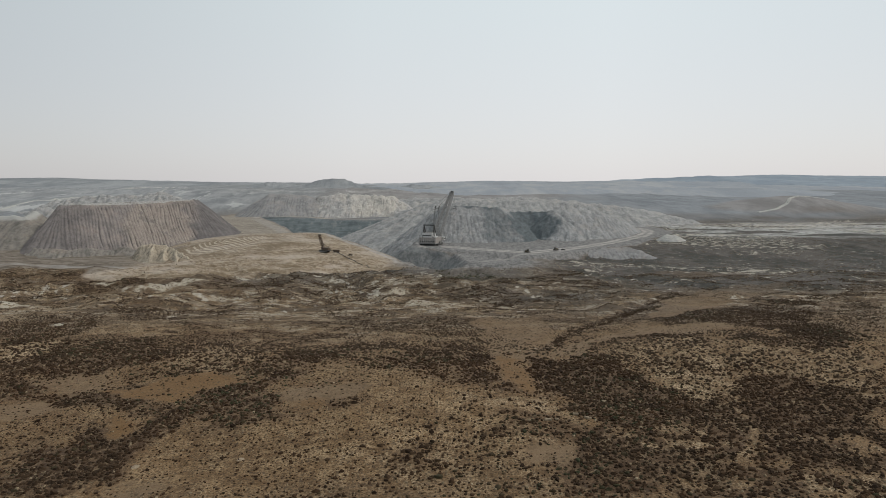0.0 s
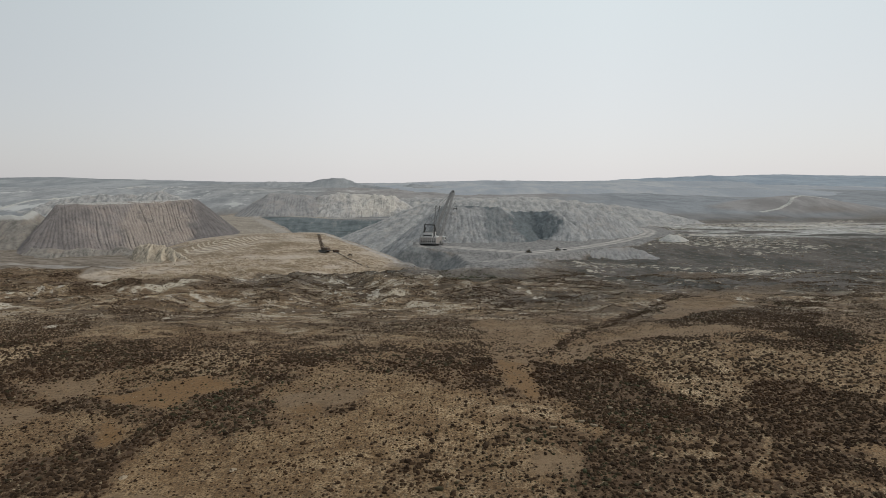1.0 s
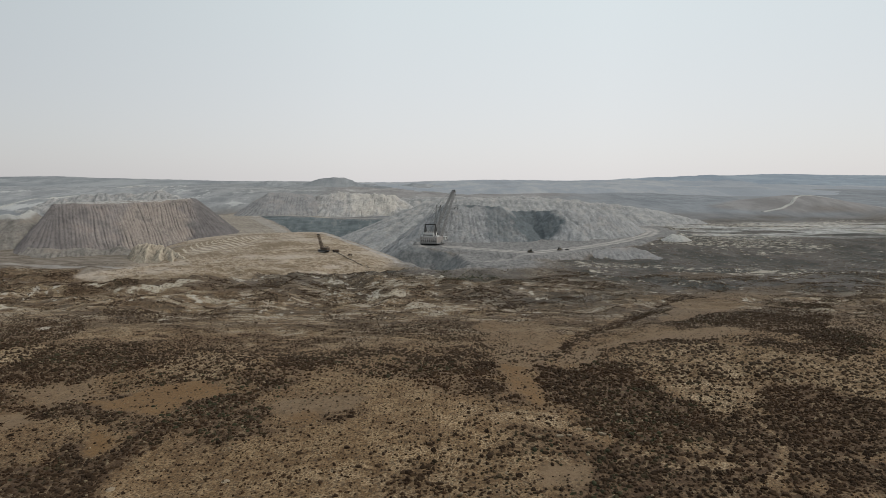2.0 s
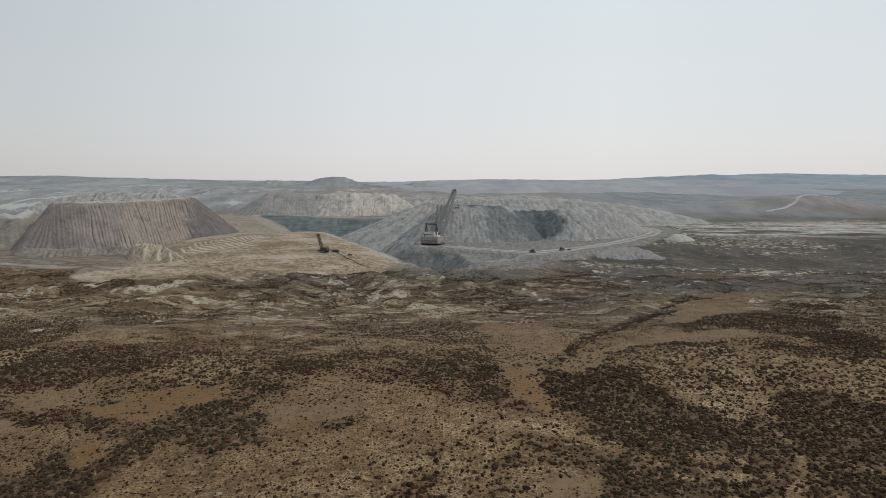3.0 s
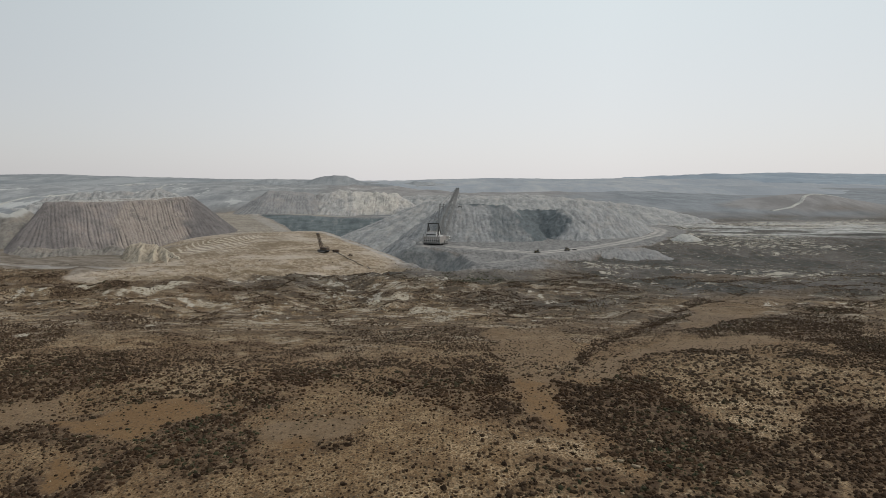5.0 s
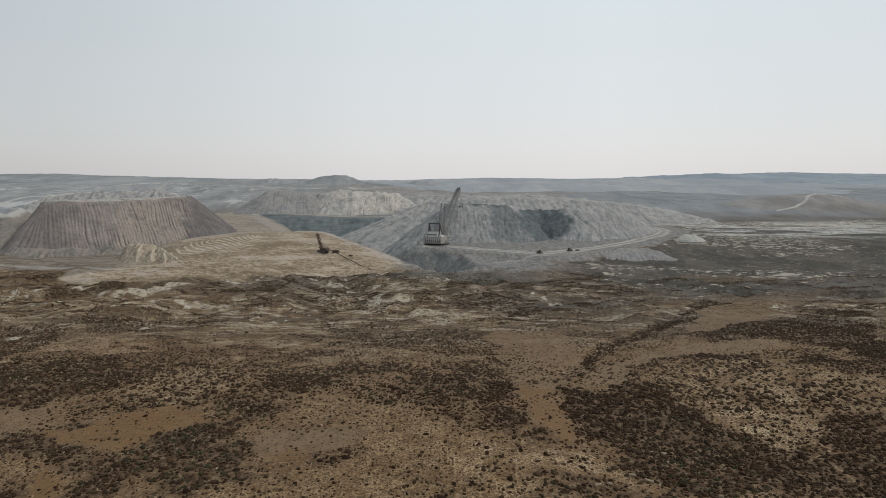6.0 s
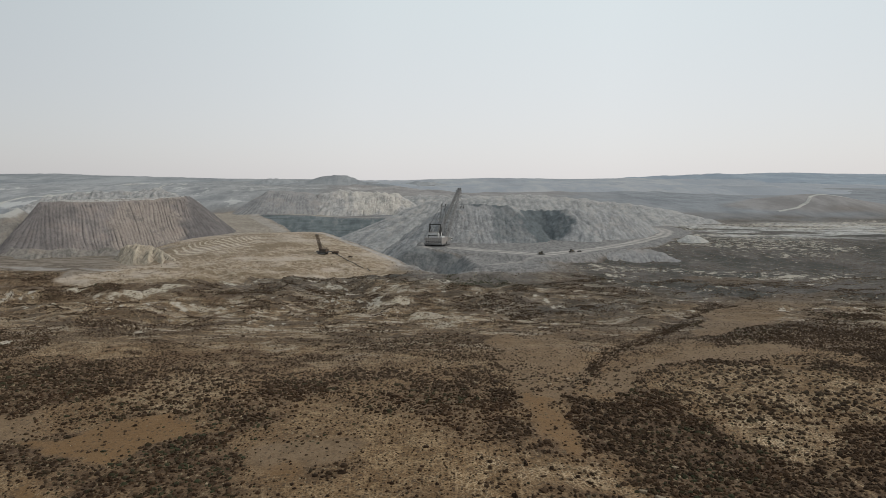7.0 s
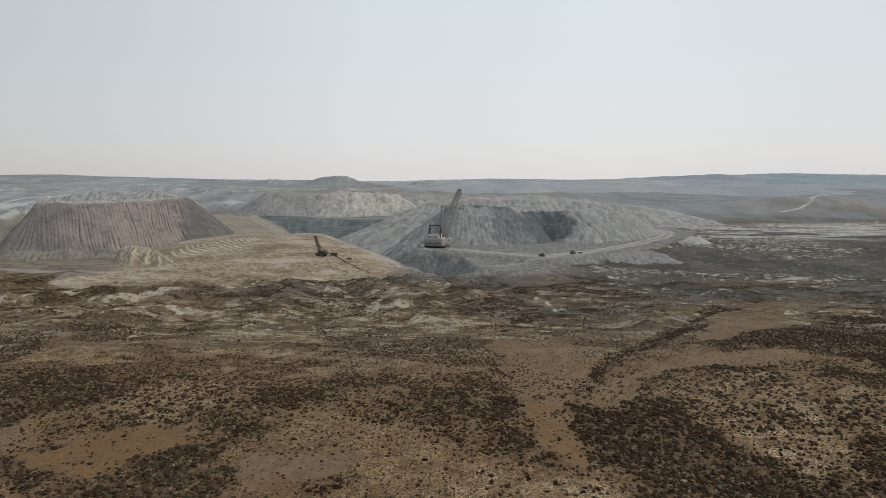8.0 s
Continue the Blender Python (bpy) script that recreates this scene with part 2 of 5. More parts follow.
GULLY = [(41, 295), (54, 328), (71, 356), (97, 384), (125, 419), (172, 477), (255, 553)]
FOOTPATHS = [[(103, 229), (103, 216), (104, 206), (100, 194), (92, 180), (84, 173)],
             [(297, 469), (270, 425), (245, 387), (238, 363), (227, 327), (215, 303)],
             [(246, 387), (218, 364), (200, 355)],
             [(48, 329), (66, 353), (77, 372), (101, 397), (120, 422), (133, 444)]]
FAR_LINES = [[(720, 1440), (780, 1470), (816, 1500), (846, 1545), (885, 1575), (1000, 1600)], [(-1040, 1450), (-960, 1700), (-900, 1950), (-920, 2300)]]
ROAD_LOW = [(25, 708), (57, 729), (97, 751), (140, 774), (197, 845)]


def height(x, y):
    """The lie of the land."""
    x, y = np.asarray(x, float), np.asarray(y, float)
    z = np.interp(y, [-4000, 0, 150, 300, 400, 500, 600, 750, 900, 1100, 1300, 1500, 2000, 3000, 4000, 4950],
                  [-3, -3, -4, -2.5, -7, -11, -11.5, -12.5, -9, -5, 0, 9, 30, 54, 66, 74])
    z = z + 20 * step(100, -350, x) * step(1400, 1560, y) * (1 - 0.7 * step(2200, 3200, y))
    z = z + 5.0 * np.exp(-((x - 0) / 50) ** 2 - ((y - 240) / 40) ** 2)
    z = z + 3.5 * np.exp(-((x + 20) / 75) ** 2 - ((y - 205) / 45) ** 2)
    z = z - 6.0 * np.exp(-((x + 60) / 150) ** 2 - ((y - 350) / 55) ** 2)
    z = z - 3.0 * step(-70, -160, x) * (1 - step(260, 400, y))
    z = z + 3.0 * np.exp(-((x - 160) / 60) ** 2 - ((y - 305) / 55) ** 2)
    z = z - 5 * step(80, 220, x) * step(560, 680, y) * (1 - step(780, 900, y))
    z = z + 20 * np.clip(1 - ((x + 190) / 178) ** 2 - ((y - 832) / 178) ** 2, 0, 1)
    z = z + 11 * np.clip(1 - ((x + 370) / 170) ** 2 - ((y - 1130) / 300) ** 2, 0, 1)
    z = z + 14 * np.exp(-((x + 560) / 130) ** 2 - ((y - 880) / 110) ** 2)
    z = z + 30 * np.exp(-((x - 880) / 150) ** 2 - ((y - 1580) / 130) ** 2)
    near = 1 - step(700, 1000, y)
    z = z + 1.5 * fbm(x, y, 90, 3, 3) + 0.7 * fbm(x, y, 22, 3, 5) * near
    # eroded hummocks across the middle distance
    band = step(400, 455, y) * (1 - step(600, 665, y)) * (1 - 0.65 * step(40, 160, x))
    z = z + band * (8.0 * (1 - np.abs(fbm(x * 0.6, y * 0.95, 48, 4, 21))) - 5.2)
    scarp = step(405, 450, y) * (1 - step(640, 760, y)) * (1 - 0.45 * step(60, 200, x))
    z = z + scarp * (4.8 * (1 - np.abs(fbm(x * 0.38 + 0.12 * y, y, 27, 4, 22))) ** 2 - 2.2)
    z = z - 1.6 * np.exp(-(along(GULLY, x, y) / 5) ** 2)
    # level bench of the haul road
    sd = signed(BENCH, x, y)
    level = np.interp(y, [740, 900, 1000, 1160], [-8.2, -8, -5.5, -3])
    w = 1 - step(0, 16, sd)
    z = z * (1 - w) + level * w
    z = z + 1.6 * fbm(x, y, 13, 3, 33) * step(2, 14, sd) * (1 - step(22, 50, sd)) * step(600, 700, y)
    # open pit
    sp = signed(PIT, x, y) + 5 * fbm(x, y, 45, 4, 31)
    floor_z = np.interp(y, [640, 720, 800, 900, 4000], [-12, -24, -36, -47, -47])
    z = np.where(sp < 0, np.maximum(z + 0.85 * sp, np.minimum(z, floor_z)), z)
    far = step(1300, 1900, y)
    z = z + far * (6 * fbm(x, y, 420, 4, 8))
    rows = step(250, -150, x) * step(1480, 1620, y) * (1 - step(2300, 3000, y))     # old spoil rows, never levelled
    z = z + rows * (13 * (1 - np.abs(fbm(x, y, 130, 4, 9))) - 8)
    return z


def mask(kind, x, y):
    """0 to 1: how much of this kind of soil or brush lies at a place, with ragged edges."""
    wx = x + 3.0 * fbm(x, y, 26, 3, 41) + 1.6 * fbm(x, y, 6, 3, 42)
    wy = y + 3.6 * fbm(x, y, 26, 3, 43) + 2.0 * fbm(x, y, 6, 3, 44)
    ragged = fbm(x, y, 11, 4, 45)
    out = np.zeros(np.shape(x))
    for which, amount, ring in ZONES:
        if which != kind:
            continue
        px, py = [p[0] for p in ring], [p[1] for p in ring]
        near = np.nonzero((x > min(px) - 14) & (x < max(px) + 14) & (y > min(py) - 14) & (y < max(py) + 14))
        if len(near[0]):
            w, tear = {"white": (1.0, 3.0), "rust": (1.6, 2.6), "bare": (1.8, 3.0), "brush": (3.0, 5.0)}.get(kind, (5.0, 6.5))
            sd = signed(ring, wx[near], wy[near]) + tear * ragged[near]
            out[near] = np.maximum(out[near], amount * (1 - step(-w, w, sd)))
    return out


# ---------------------------------------------------------------- materials
def material(name, rough=0.95):
    m = bpy.data.materials.new(name)
    m.use_nodes = True
    nodes = m.node_tree.nodes
    bsdf = nodes["Principled BSDF"]
    bsdf.inputs["Roughness"].default_value = rough
    bsdf.inputs["Specular IOR Level"].default_value = 0.15
    return m, nodes, m.node_tree.links, bsdf


def coords(nodes, links, scale=(1, 1, 1)):
    tc, mp = nodes.new("ShaderNodeTexCoord"), nodes.new("ShaderNodeMapping")
    mp.inputs["Scale"].default_value = scale
    links.new(tc.outputs["Object"], mp.inputs["Vector"])
    return mp.outputs[0]


def noise_out(nodes, links, scale, detail=4.0, rough=0.55, stretch=(1, 1, 1), turn=0.0):
    n = nodes.new("ShaderNodeTexNoise")
    if turn:
        tc, spin, mp = nodes.new("ShaderNodeTexCoord"), nodes.new("ShaderNodeMapping"), nodes.new("ShaderNodeMapping")
        spin.inputs["Rotation"].default_value = (0, 0, radians(turn))
        mp.inputs["Scale"].default_value = stretch
        links.new(tc.outputs["Object"], spin.inputs["Vector"])
        links.new(spin.outputs[0], mp.inputs["Vector"])
        n.inputs["Scale"].default_value, n.inputs["Detail"].default_value, n.inputs["Roughness"].default_value = scale, detail, rough
        links.new(mp.outputs[0], n.inputs["Vector"])
        return n.outputs[0]
    n.inputs["Scale"].default_value, n.inputs["Detail"].default_value, n.inputs["Roughness"].default_value = scale, detail, rough
    links.new(coords(nodes, links, stretch), n.inputs["Vector"])
    return n.outputs[0]


def dots(nodes, links, size, radius, spread):
    """1 on scattered round tufts, whose cells are `size` metres, 0 between; the tufts differ in size."""
    v = nodes.new("ShaderNodeTexVoronoi")
    v.voronoi_dimensions = "2D"
    v.inputs["Scale"].default_value = 1 / size
    links.new(coords(nodes, links, (1, 1, 0.2)), v.inputs["Vector"])
    tell = nodes.new("ShaderNodeSeparateColor")
    links.new(v.outputs["Color"], tell.inputs[0])
    m = nodes.new("ShaderNodeMath")
    m.operation = "MULTIPLY_ADD"
    m.inputs[1].default_value, m.inputs[2].default_value = spread, 0.0
    links.new(tell.outputs[0], m.inputs[0])
    d = nodes.new("ShaderNodeMath")
    d.operation = "ADD"
    links.new(v.outputs["Distance"], d.inputs[0])
    links.new(m.outputs[0], d.inputs[1])
    return ramp(nodes, links, d.outputs[0], radius, radius * 0.6)


def ramp(nodes, links, value, a, b):
    """value from a..b to 0..1"""
    r = nodes.new("ShaderNodeMapRange")
    r.interpolation_type = "SMOOTHSTEP"
    r.inputs[1].default_value, r.inputs[2].default_value = a, b
    links.new(value, r.inputs[0])
    return r.outputs[0]


def times(nodes, links, a, b):
    n = nodes.new("ShaderNodeMath")
    n.operation = "MULTIPLY"
    for slot, v in zip(n.inputs, (a, b)):
        if isinstance(v, (int, float)):
            slot.default_value = v
        else:
            links.new(v, slot)
    return n.outputs[0]


def blend(nodes, links, factor, a, b, mode="MIX"):
    n = nodes.new("ShaderNodeMix")
    n.data_type, n.blend_type = "RGBA", mode
    for slot, v in zip((n.inputs[0], n.inputs[6], n.inputs[7]), (factor, a, b)):
        if isinstance(v, (int, float)):
            slot.default_value = v
        elif isinstance(v, tuple):
            slot.default_value = (*v, 1)
        else:
            links.new(v, slot)
    return n.outputs[2]


def attribute(nodes, name):
    n = nodes.new("ShaderNodeAttribute")
    n.attribute_name = name
    return n.outputs["Fac"]


def relief(nodes, links, bsdf, value, distance, strength=1.0):
    b = nodes.new("ShaderNodeBump")
    b.inputs["Distance"].default_value, b.inputs["Strength"].default_value = distance, strength
    links.new(value, b.inputs["Height"])
    links.new(b.outputs[0], bsdf.inputs["Normal"])


def threads(nodes, links, size, width):
    """1 on a wandering net of thin lines whose meshes are `size` metres; width is a share of the mesh."""
    n, v, mix = nodes.new("ShaderNodeTexNoise"), nodes.new("ShaderNodeTexVoronoi"), nodes.new("ShaderNodeVectorMath")
    where = coords(nodes, links, (1, 1, 0.1))
    n.inputs["Scale"].default_value, n.inputs["Detail"].default_value = 0.7 / size, 4.0
    links.new(where, n.inputs["Vector"])
    mix.operation = "MULTIPLY_ADD"
    mix.inputs[1].default_value = (size * 1.6, size * 1.6, 0)
    links.new(n.outputs["Color"], mix.inputs[0])
    links.new(where, mix.inputs[2])
    v.voronoi_dimensions, v.feature = "2D", "DISTANCE_TO_EDGE"
    v.inputs["Scale"].default_value = 1 / size
    links.new(mix.outputs[0], v.inputs["Vector"])
    return ramp(nodes, links, v.outputs["Distance"], width, width * 0.35)


def plus(nodes, links, a, b, share):
    """a + share * b"""
    n = nodes.new("ShaderNodeMath")
    n.operation = "MULTIPLY_ADD"
    n.inputs[1].default_value = share
    links.new(b, n.inputs[0])
    links.new(a, n.inputs[2])
    return n.outputs[0]


def make_ground_material():
    m, n, l, bsdf = material("rangeland_soil")
    fine = noise_out(n, l, 0.9, 5, 0.7)
    tuft = noise_out(n, l, 0.42, 6, 0.72)
    broad = noise_out(n, l, 0.05, 5, 0.6)
    light = ramp(n, l, tuft, 0.45, 0.60)
    shade = ramp(n, l, fine, 0.52, 0.64)
    speck = ramp(n, l, fine, 0.35, 0.62)
    worn_net = ramp(n, l, noise_out(n, l, 0.10, 6, 0.70), 0.45, 0.58)
    net = times(n, l, threads(n, l, 1.45, 0.17), worn_net)
    crumb = times(n, l, dots(n, l, 0.95, 0.46, 0.42), ramp(n, l, broad, 0.35, 0.55))
    trails = threads(n, l, 9.0, 0.045)
    # open soil, dry grass and clay
    col = blend(n, l, ramp(n, l, broad, 0.3, 0.7), (0.122, 0.072, 0.036), (0.174, 0.106, 0.056))
    col = blend(n, l, times(n, l, light, 0.42), col, (0.270, 0.181, 0.103))
    col = blend(n, l, times(n, l, net, 0.45), col, (0.32, 0.230, 0.136))
    col = blend(n, l, times(n, l, dots(n, l, 1.35, 0.40, 0.42), 0.5), col, (0.31, 0.222, 0.133))
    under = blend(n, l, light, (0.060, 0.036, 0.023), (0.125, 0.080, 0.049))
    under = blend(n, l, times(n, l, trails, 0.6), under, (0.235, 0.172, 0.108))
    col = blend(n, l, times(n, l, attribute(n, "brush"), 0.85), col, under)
    clay = blend(n, l, light, (0.136, 0.085, 0.045), (0.250, 0.168, 0.097))
    clay = blend(n, l, times(n, l, net, 0.8), clay, (0.58, 0.452, 0.305))
    clay = blend(n, l, times(n, l, crumb, 0.6), clay, (0.50, 0.388, 0.255))
    clay = blend(n, l, times(n, l, ramp(n, l, noise_out(n, l, 0.13, 7, 0.68), 0.57, 0.64), 0.75), clay, (0.43, 0.335, 0.220))
    col = blend(n, l, attribute(n, "pale"), col, clay)
    grass = blend(n, l, light, (0.138, 0.083, 0.041), (0.270, 0.178, 0.097))
    grass = blend(n, l, times(n, l, net, 0.62), grass, (0.47, 0.346, 0.208))
    grass = blend(n, l, times(n, l, crumb, 0.6), grass, (0.36, 0.262, 0.152))
    col = blend(n, l, times(n, l, attribute(n, "straw"), 0.9), col, grass)
    clump = noise_out(n, l, 0.16, 6, 0.72, (1, 0.75, 1))
    col = blend(n, l, times(n, l, ramp(n, l, clump, 0.52, 0.60), times(n, l, attribute(n, "mottle"), 0.85)), col, (0.062, 0.044, 0.033))
    col = blend(n, l, times(n, l, ramp(n, l, clump, 0.43, 0.36), times(n, l, attribute(n, "mottle"), 0.7)), col, (0.27, 0.215, 0.145))
    strip, thin = noise_out(n, l, 0.13, 8, 0.70, (0.28, 1, 0.4)), noise_out(n, l, 0.42, 6, 0.72, (0.35, 1, 0.4))
    layers = plus(n, l, times(n, l, strip, 0.72), thin, 0.28)
    reach = attribute(n, "streaky")
    col = blend(n, l, times(n, l, ramp(n, l, layers, 0.498, 0.472), times(n, l, reach, 0.80)), col, blend(n, l, speck, (0.060, 0.047, 0.036), (0.105, 0.082, 0.062)))
    col = blend(n, l, times(n, l, ramp(n, l, layers, 0.512, 0.532), times(n, l, reach, 0.55)), col, (0.285, 0.232, 0.172))
    col = blend(n, l, times(n, l, ramp(n, l, layers, 0.548, 0.560), times(n, l, reach, 0.7)), col, (0.43, 0.375, 0.30))
    shrubs = times(n, l, dots(n, l, 2.3, 0.52, 0.50), ramp(n, l, clump, 0.40, 0.54))
    col = blend(n, l, times(n, l, shrubs, times(n, l, reach, 0.75)), col, (0.066, 0.047, 0.033))
    col = blend(n, l, times(n, l, dots(n, l, 1.9, 0.36, 0.42), times(n, l, reach, 0.75)), col, (0.36, 0.295, 0.21))
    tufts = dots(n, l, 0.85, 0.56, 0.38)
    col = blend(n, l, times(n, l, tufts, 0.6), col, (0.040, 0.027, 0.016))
    grit = dots(n, l, 0.55, 0.30, 0.5)
    dirt = blend(n, l, speck, (0.152, 0.101, 0.061), (0.214, 0.149, 0.093))
    col = blend(n, l, attribute(n, "bare"), col, blend(n, l, times(n, l, grit, 0.45), dirt, (0.30, 0.225, 0.14)))
    red = blend(n, l, speck, (0.135, 0.076, 0.034), (0.192, 0.113, 0.053))
    col = blend(n, l, attribute(n, "rust"), col, blend(n, l, times(n, l, grit, 0.4), red, (0.27, 0.18, 0.10)))
    worn = ramp(n, l, noise_out(n, l, 0.24, 7, 0.72, (1, 0.6, 1)), 0.50, 0.60)
    col = blend(n, l, times(n, l, worn, times(n, l, attribute(n, "bare"), 0.5)), col, (0.105, 0.070, 0.040))
    col = blend(n, l, times(n, l, dots(n, l, 1.9, 0.34, 0.42), 0.7), col, (0.060, 0.042, 0.029))
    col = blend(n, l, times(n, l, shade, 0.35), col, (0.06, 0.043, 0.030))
    # distant sagebrush plain, haze painted into its colour, streaked by wind and washes
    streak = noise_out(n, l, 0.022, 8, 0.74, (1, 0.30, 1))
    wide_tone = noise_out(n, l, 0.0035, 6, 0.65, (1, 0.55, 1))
    hazed = blend(n, l, ramp(n, l, streak, 0.36, 0.66), (0.173, 0.186, 0.205), (0.282, 0.297, 0.318))
    hazed = blend(n, l, times(n, l, ramp(n, l, wide_tone, 0.46, 0.60), 0.7), hazed, (0.258, 0.262, 0.274))
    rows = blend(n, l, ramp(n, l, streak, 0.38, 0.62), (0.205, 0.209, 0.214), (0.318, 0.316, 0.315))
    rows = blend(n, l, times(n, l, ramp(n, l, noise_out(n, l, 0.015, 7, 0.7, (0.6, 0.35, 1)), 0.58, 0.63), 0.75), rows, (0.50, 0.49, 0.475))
    hazed = blend(n, l, times(n, l, attribute(n, "old"), 0.85), hazed, rows)
    hazed = blend(n, l, times(n, l, attribute(n, "earth"), 0.8), hazed, blend(n, l, ramp(n, l, streak, 0.36, 0.66), (0.225, 0.206, 0.198), (0.320, 0.296, 0.286)))
    col = blend(n, l, attribute(n, "hazed"), col, hazed)
    # scrub plain with salt-white scars
    scrub = noise_out(n, l, 0.09, 8, 0.82)
    bush = dots(n, l, 2.2, 0.5, 0.40)
    tone = ramp(n, l, noise_out(n, l, 0.022, 6, 0.68, (1, 0.5, 1)), 0.42, 0.60)
    thicket = blend(n, l, tone, (0.056, 0.054, 0.049), (0.105, 0.092, 0.083))
    thicket = blend(n, l, ramp(n, l, scrub, 0.53, 0.66), thicket, (0.200, 0.184, 0.167))
    col = blend(n, l, attribute(n, "scrub"), col, blend(n, l, times(n, l, bush, 0.8), thicket, (0.048, 0.046, 0.041)))
    col = blend(n, l, times(n, l, attribute(n, "wash"), ramp(n, l, scrub, 0.36, 0.56)), col, blend(n, l, ramp(n, l, streak, 0.4, 0.6), (0.33, 0.320, 0.306), (0.48, 0.468, 0.450)))
    scar = noise_out(n, l, 0.24, 7, 0.66, (0.55, 0.55, 1))
    col = blend(n, l, times(n, l, ramp(n, l, plus(n, l, scar, attribute(n, "fleck"), 0.17), 0.715, 0.745), 0.85), col, blend(n, l, speck, (0.30, 0.265, 0.215), (0.47, 0.43, 0.37)))
    flake = ramp(n, l, tuft, 0.40, 0.50)
    col = blend(n, l, times(n, l, attribute(n, "white"), flake), col, blend(n, l, speck, (0.34, 0.30, 0.24), (0.50, 0.455, 0.375)))
    # stripped tan knoll
    wisp = noise_out(n, l, 0.35, 7, 0.75, (0.6, 1.0, 1))
    tan = blend(n, l, ramp(n, l, wisp, 0.42, 0.58), (0.180, 0.133, 0.090), (0.349, 0.279, 0.207))
    patch = noise_out(n, l, 0.022, 7, 0.7, (0.5, 1.0, 1))
    tan = blend(n, l, times(n, l, ramp(n, l, patch, 0.50, 0.60), 0.65), tan, (0.413, 0.351, 0.295))
    tan = blend(n, l, times(n, l, ramp(n, l, patch, 0.49, 0.40), 0.75), tan, (0.156, 0.115, 0.074))
    crust = noise_out(n, l, 0.11, 9, 0.74, (0.35, 1.0, 1))
    tan = blend(n, l, times(n, l, ramp(n, l, crust, 0.57, 0.61), 0.5), tan, (0.459, 0.390, 0.314))
    tan = blend(n, l, times(n, l, ramp(n, l, crust, 0.44, 0.40), 0.6), tan, (0.134, 0.098, 0.063))
    tan = blend(n, l, times(n, l, ramp(n, l, attribute(n, "furrow"), 0.60, 0.82), 0.85), tan, (0.491, 0.424, 0.342))
    tan = blend(n, l, times(n, l, ramp(n, l, attribute(n, "furrow"), 0.50, 0.42), times(n, l, ramp(n, l, attribute(n, "furrow"), 0.18, 0.30), 0.6)), tan, (0.173, 0.134, 0.095))
    stria = noise_out(n, l, 1.0, 6, 0.75, (0.010, 0.299, 0.198), 56)
    tan = blend(n, l, times(n, l, ramp(n, l, stria, 0.54, 0.62), 0.35), tan, (0.449, 0.385, 0.308))
    tan = blend(n, l, times(n, l, ramp(n, l, stria, 0.46, 0.38), 0.3), tan, (0.141, 0.104, 0.068))
    tan = blend(n, l, times(n, l, attribute(n, "shelf"), 0.6), tan, blend(n, l, ramp(n, l, wisp, 0.36, 0.64), (0.16, 0.143, 0.125), (0.30, 0.277, 0.248)))
    tan = blend(n, l, times(n, l, attribute(n, "muck"), 0.85), tan, blend(n, l, ramp(n, l, crust, 0.42, 0.58), (0.098, 0.080, 0.066), (0.200, 0.172, 0.146)))
    col = blend(n, l, attribute(n, "tan"), col, tan)
    spoil = blend(n, l, ramp(n, l, noise_out(n, l, 0.22, 9, 0.78, (1, 0.5, 1)), 0.42, 0.58), (0.130, 0.124, 0.122), (0.235, 0.225, 0.217))
    col = blend(n, l, attribute(n, "spoil"), col, spoil)
    wall = blend(n, l, ramp(n, l, noise_out(n, l, 0.06, 7, 0.65, (0.4, 0.4, 2.4)), 0.3, 0.7), (0.098, 0.115, 0.121), (0.175, 0.196, 0.202))
    chute = noise_out(n, l, 1.0, 7, 0.7, (0.07, 0.07, 0.018))
    wall = blend(n, l, times(n, l, ramp(n, l, chute, 0.53, 0.62), 0.6), wall, (0.235, 0.243, 0.240))
    wall = blend(n, l, times(n, l, ramp(n, l, chute, 0.47, 0.38), 0.5), wall, (0.082, 0.096, 0.102))
    seams = noise_out(n, l, 0.16, 3, 0.6, (0.012, 0.012, 1.0))
    wall = blend(n, l, times(n, l, ramp(n, l, seams, 0.57, 0.61), 0.55), wall, (0.068, 0.077, 0.080))
    col = blend(n, l, attribute(n, "highwall"), col, wall)
    col = blend(n, l, attribute(n, "road"), col, blend(n, l, ramp(n, l, noise_out(n, l, 0.10, 7, 0.7), 0.38, 0.62), (0.265, 0.245, 0.230), (0.39, 0.362, 0.338)))
    l.new(col, bsdf.inputs["Base Color"])
    relief(n, l, bsdf, tuft, 0.5, 0.9)
    return m


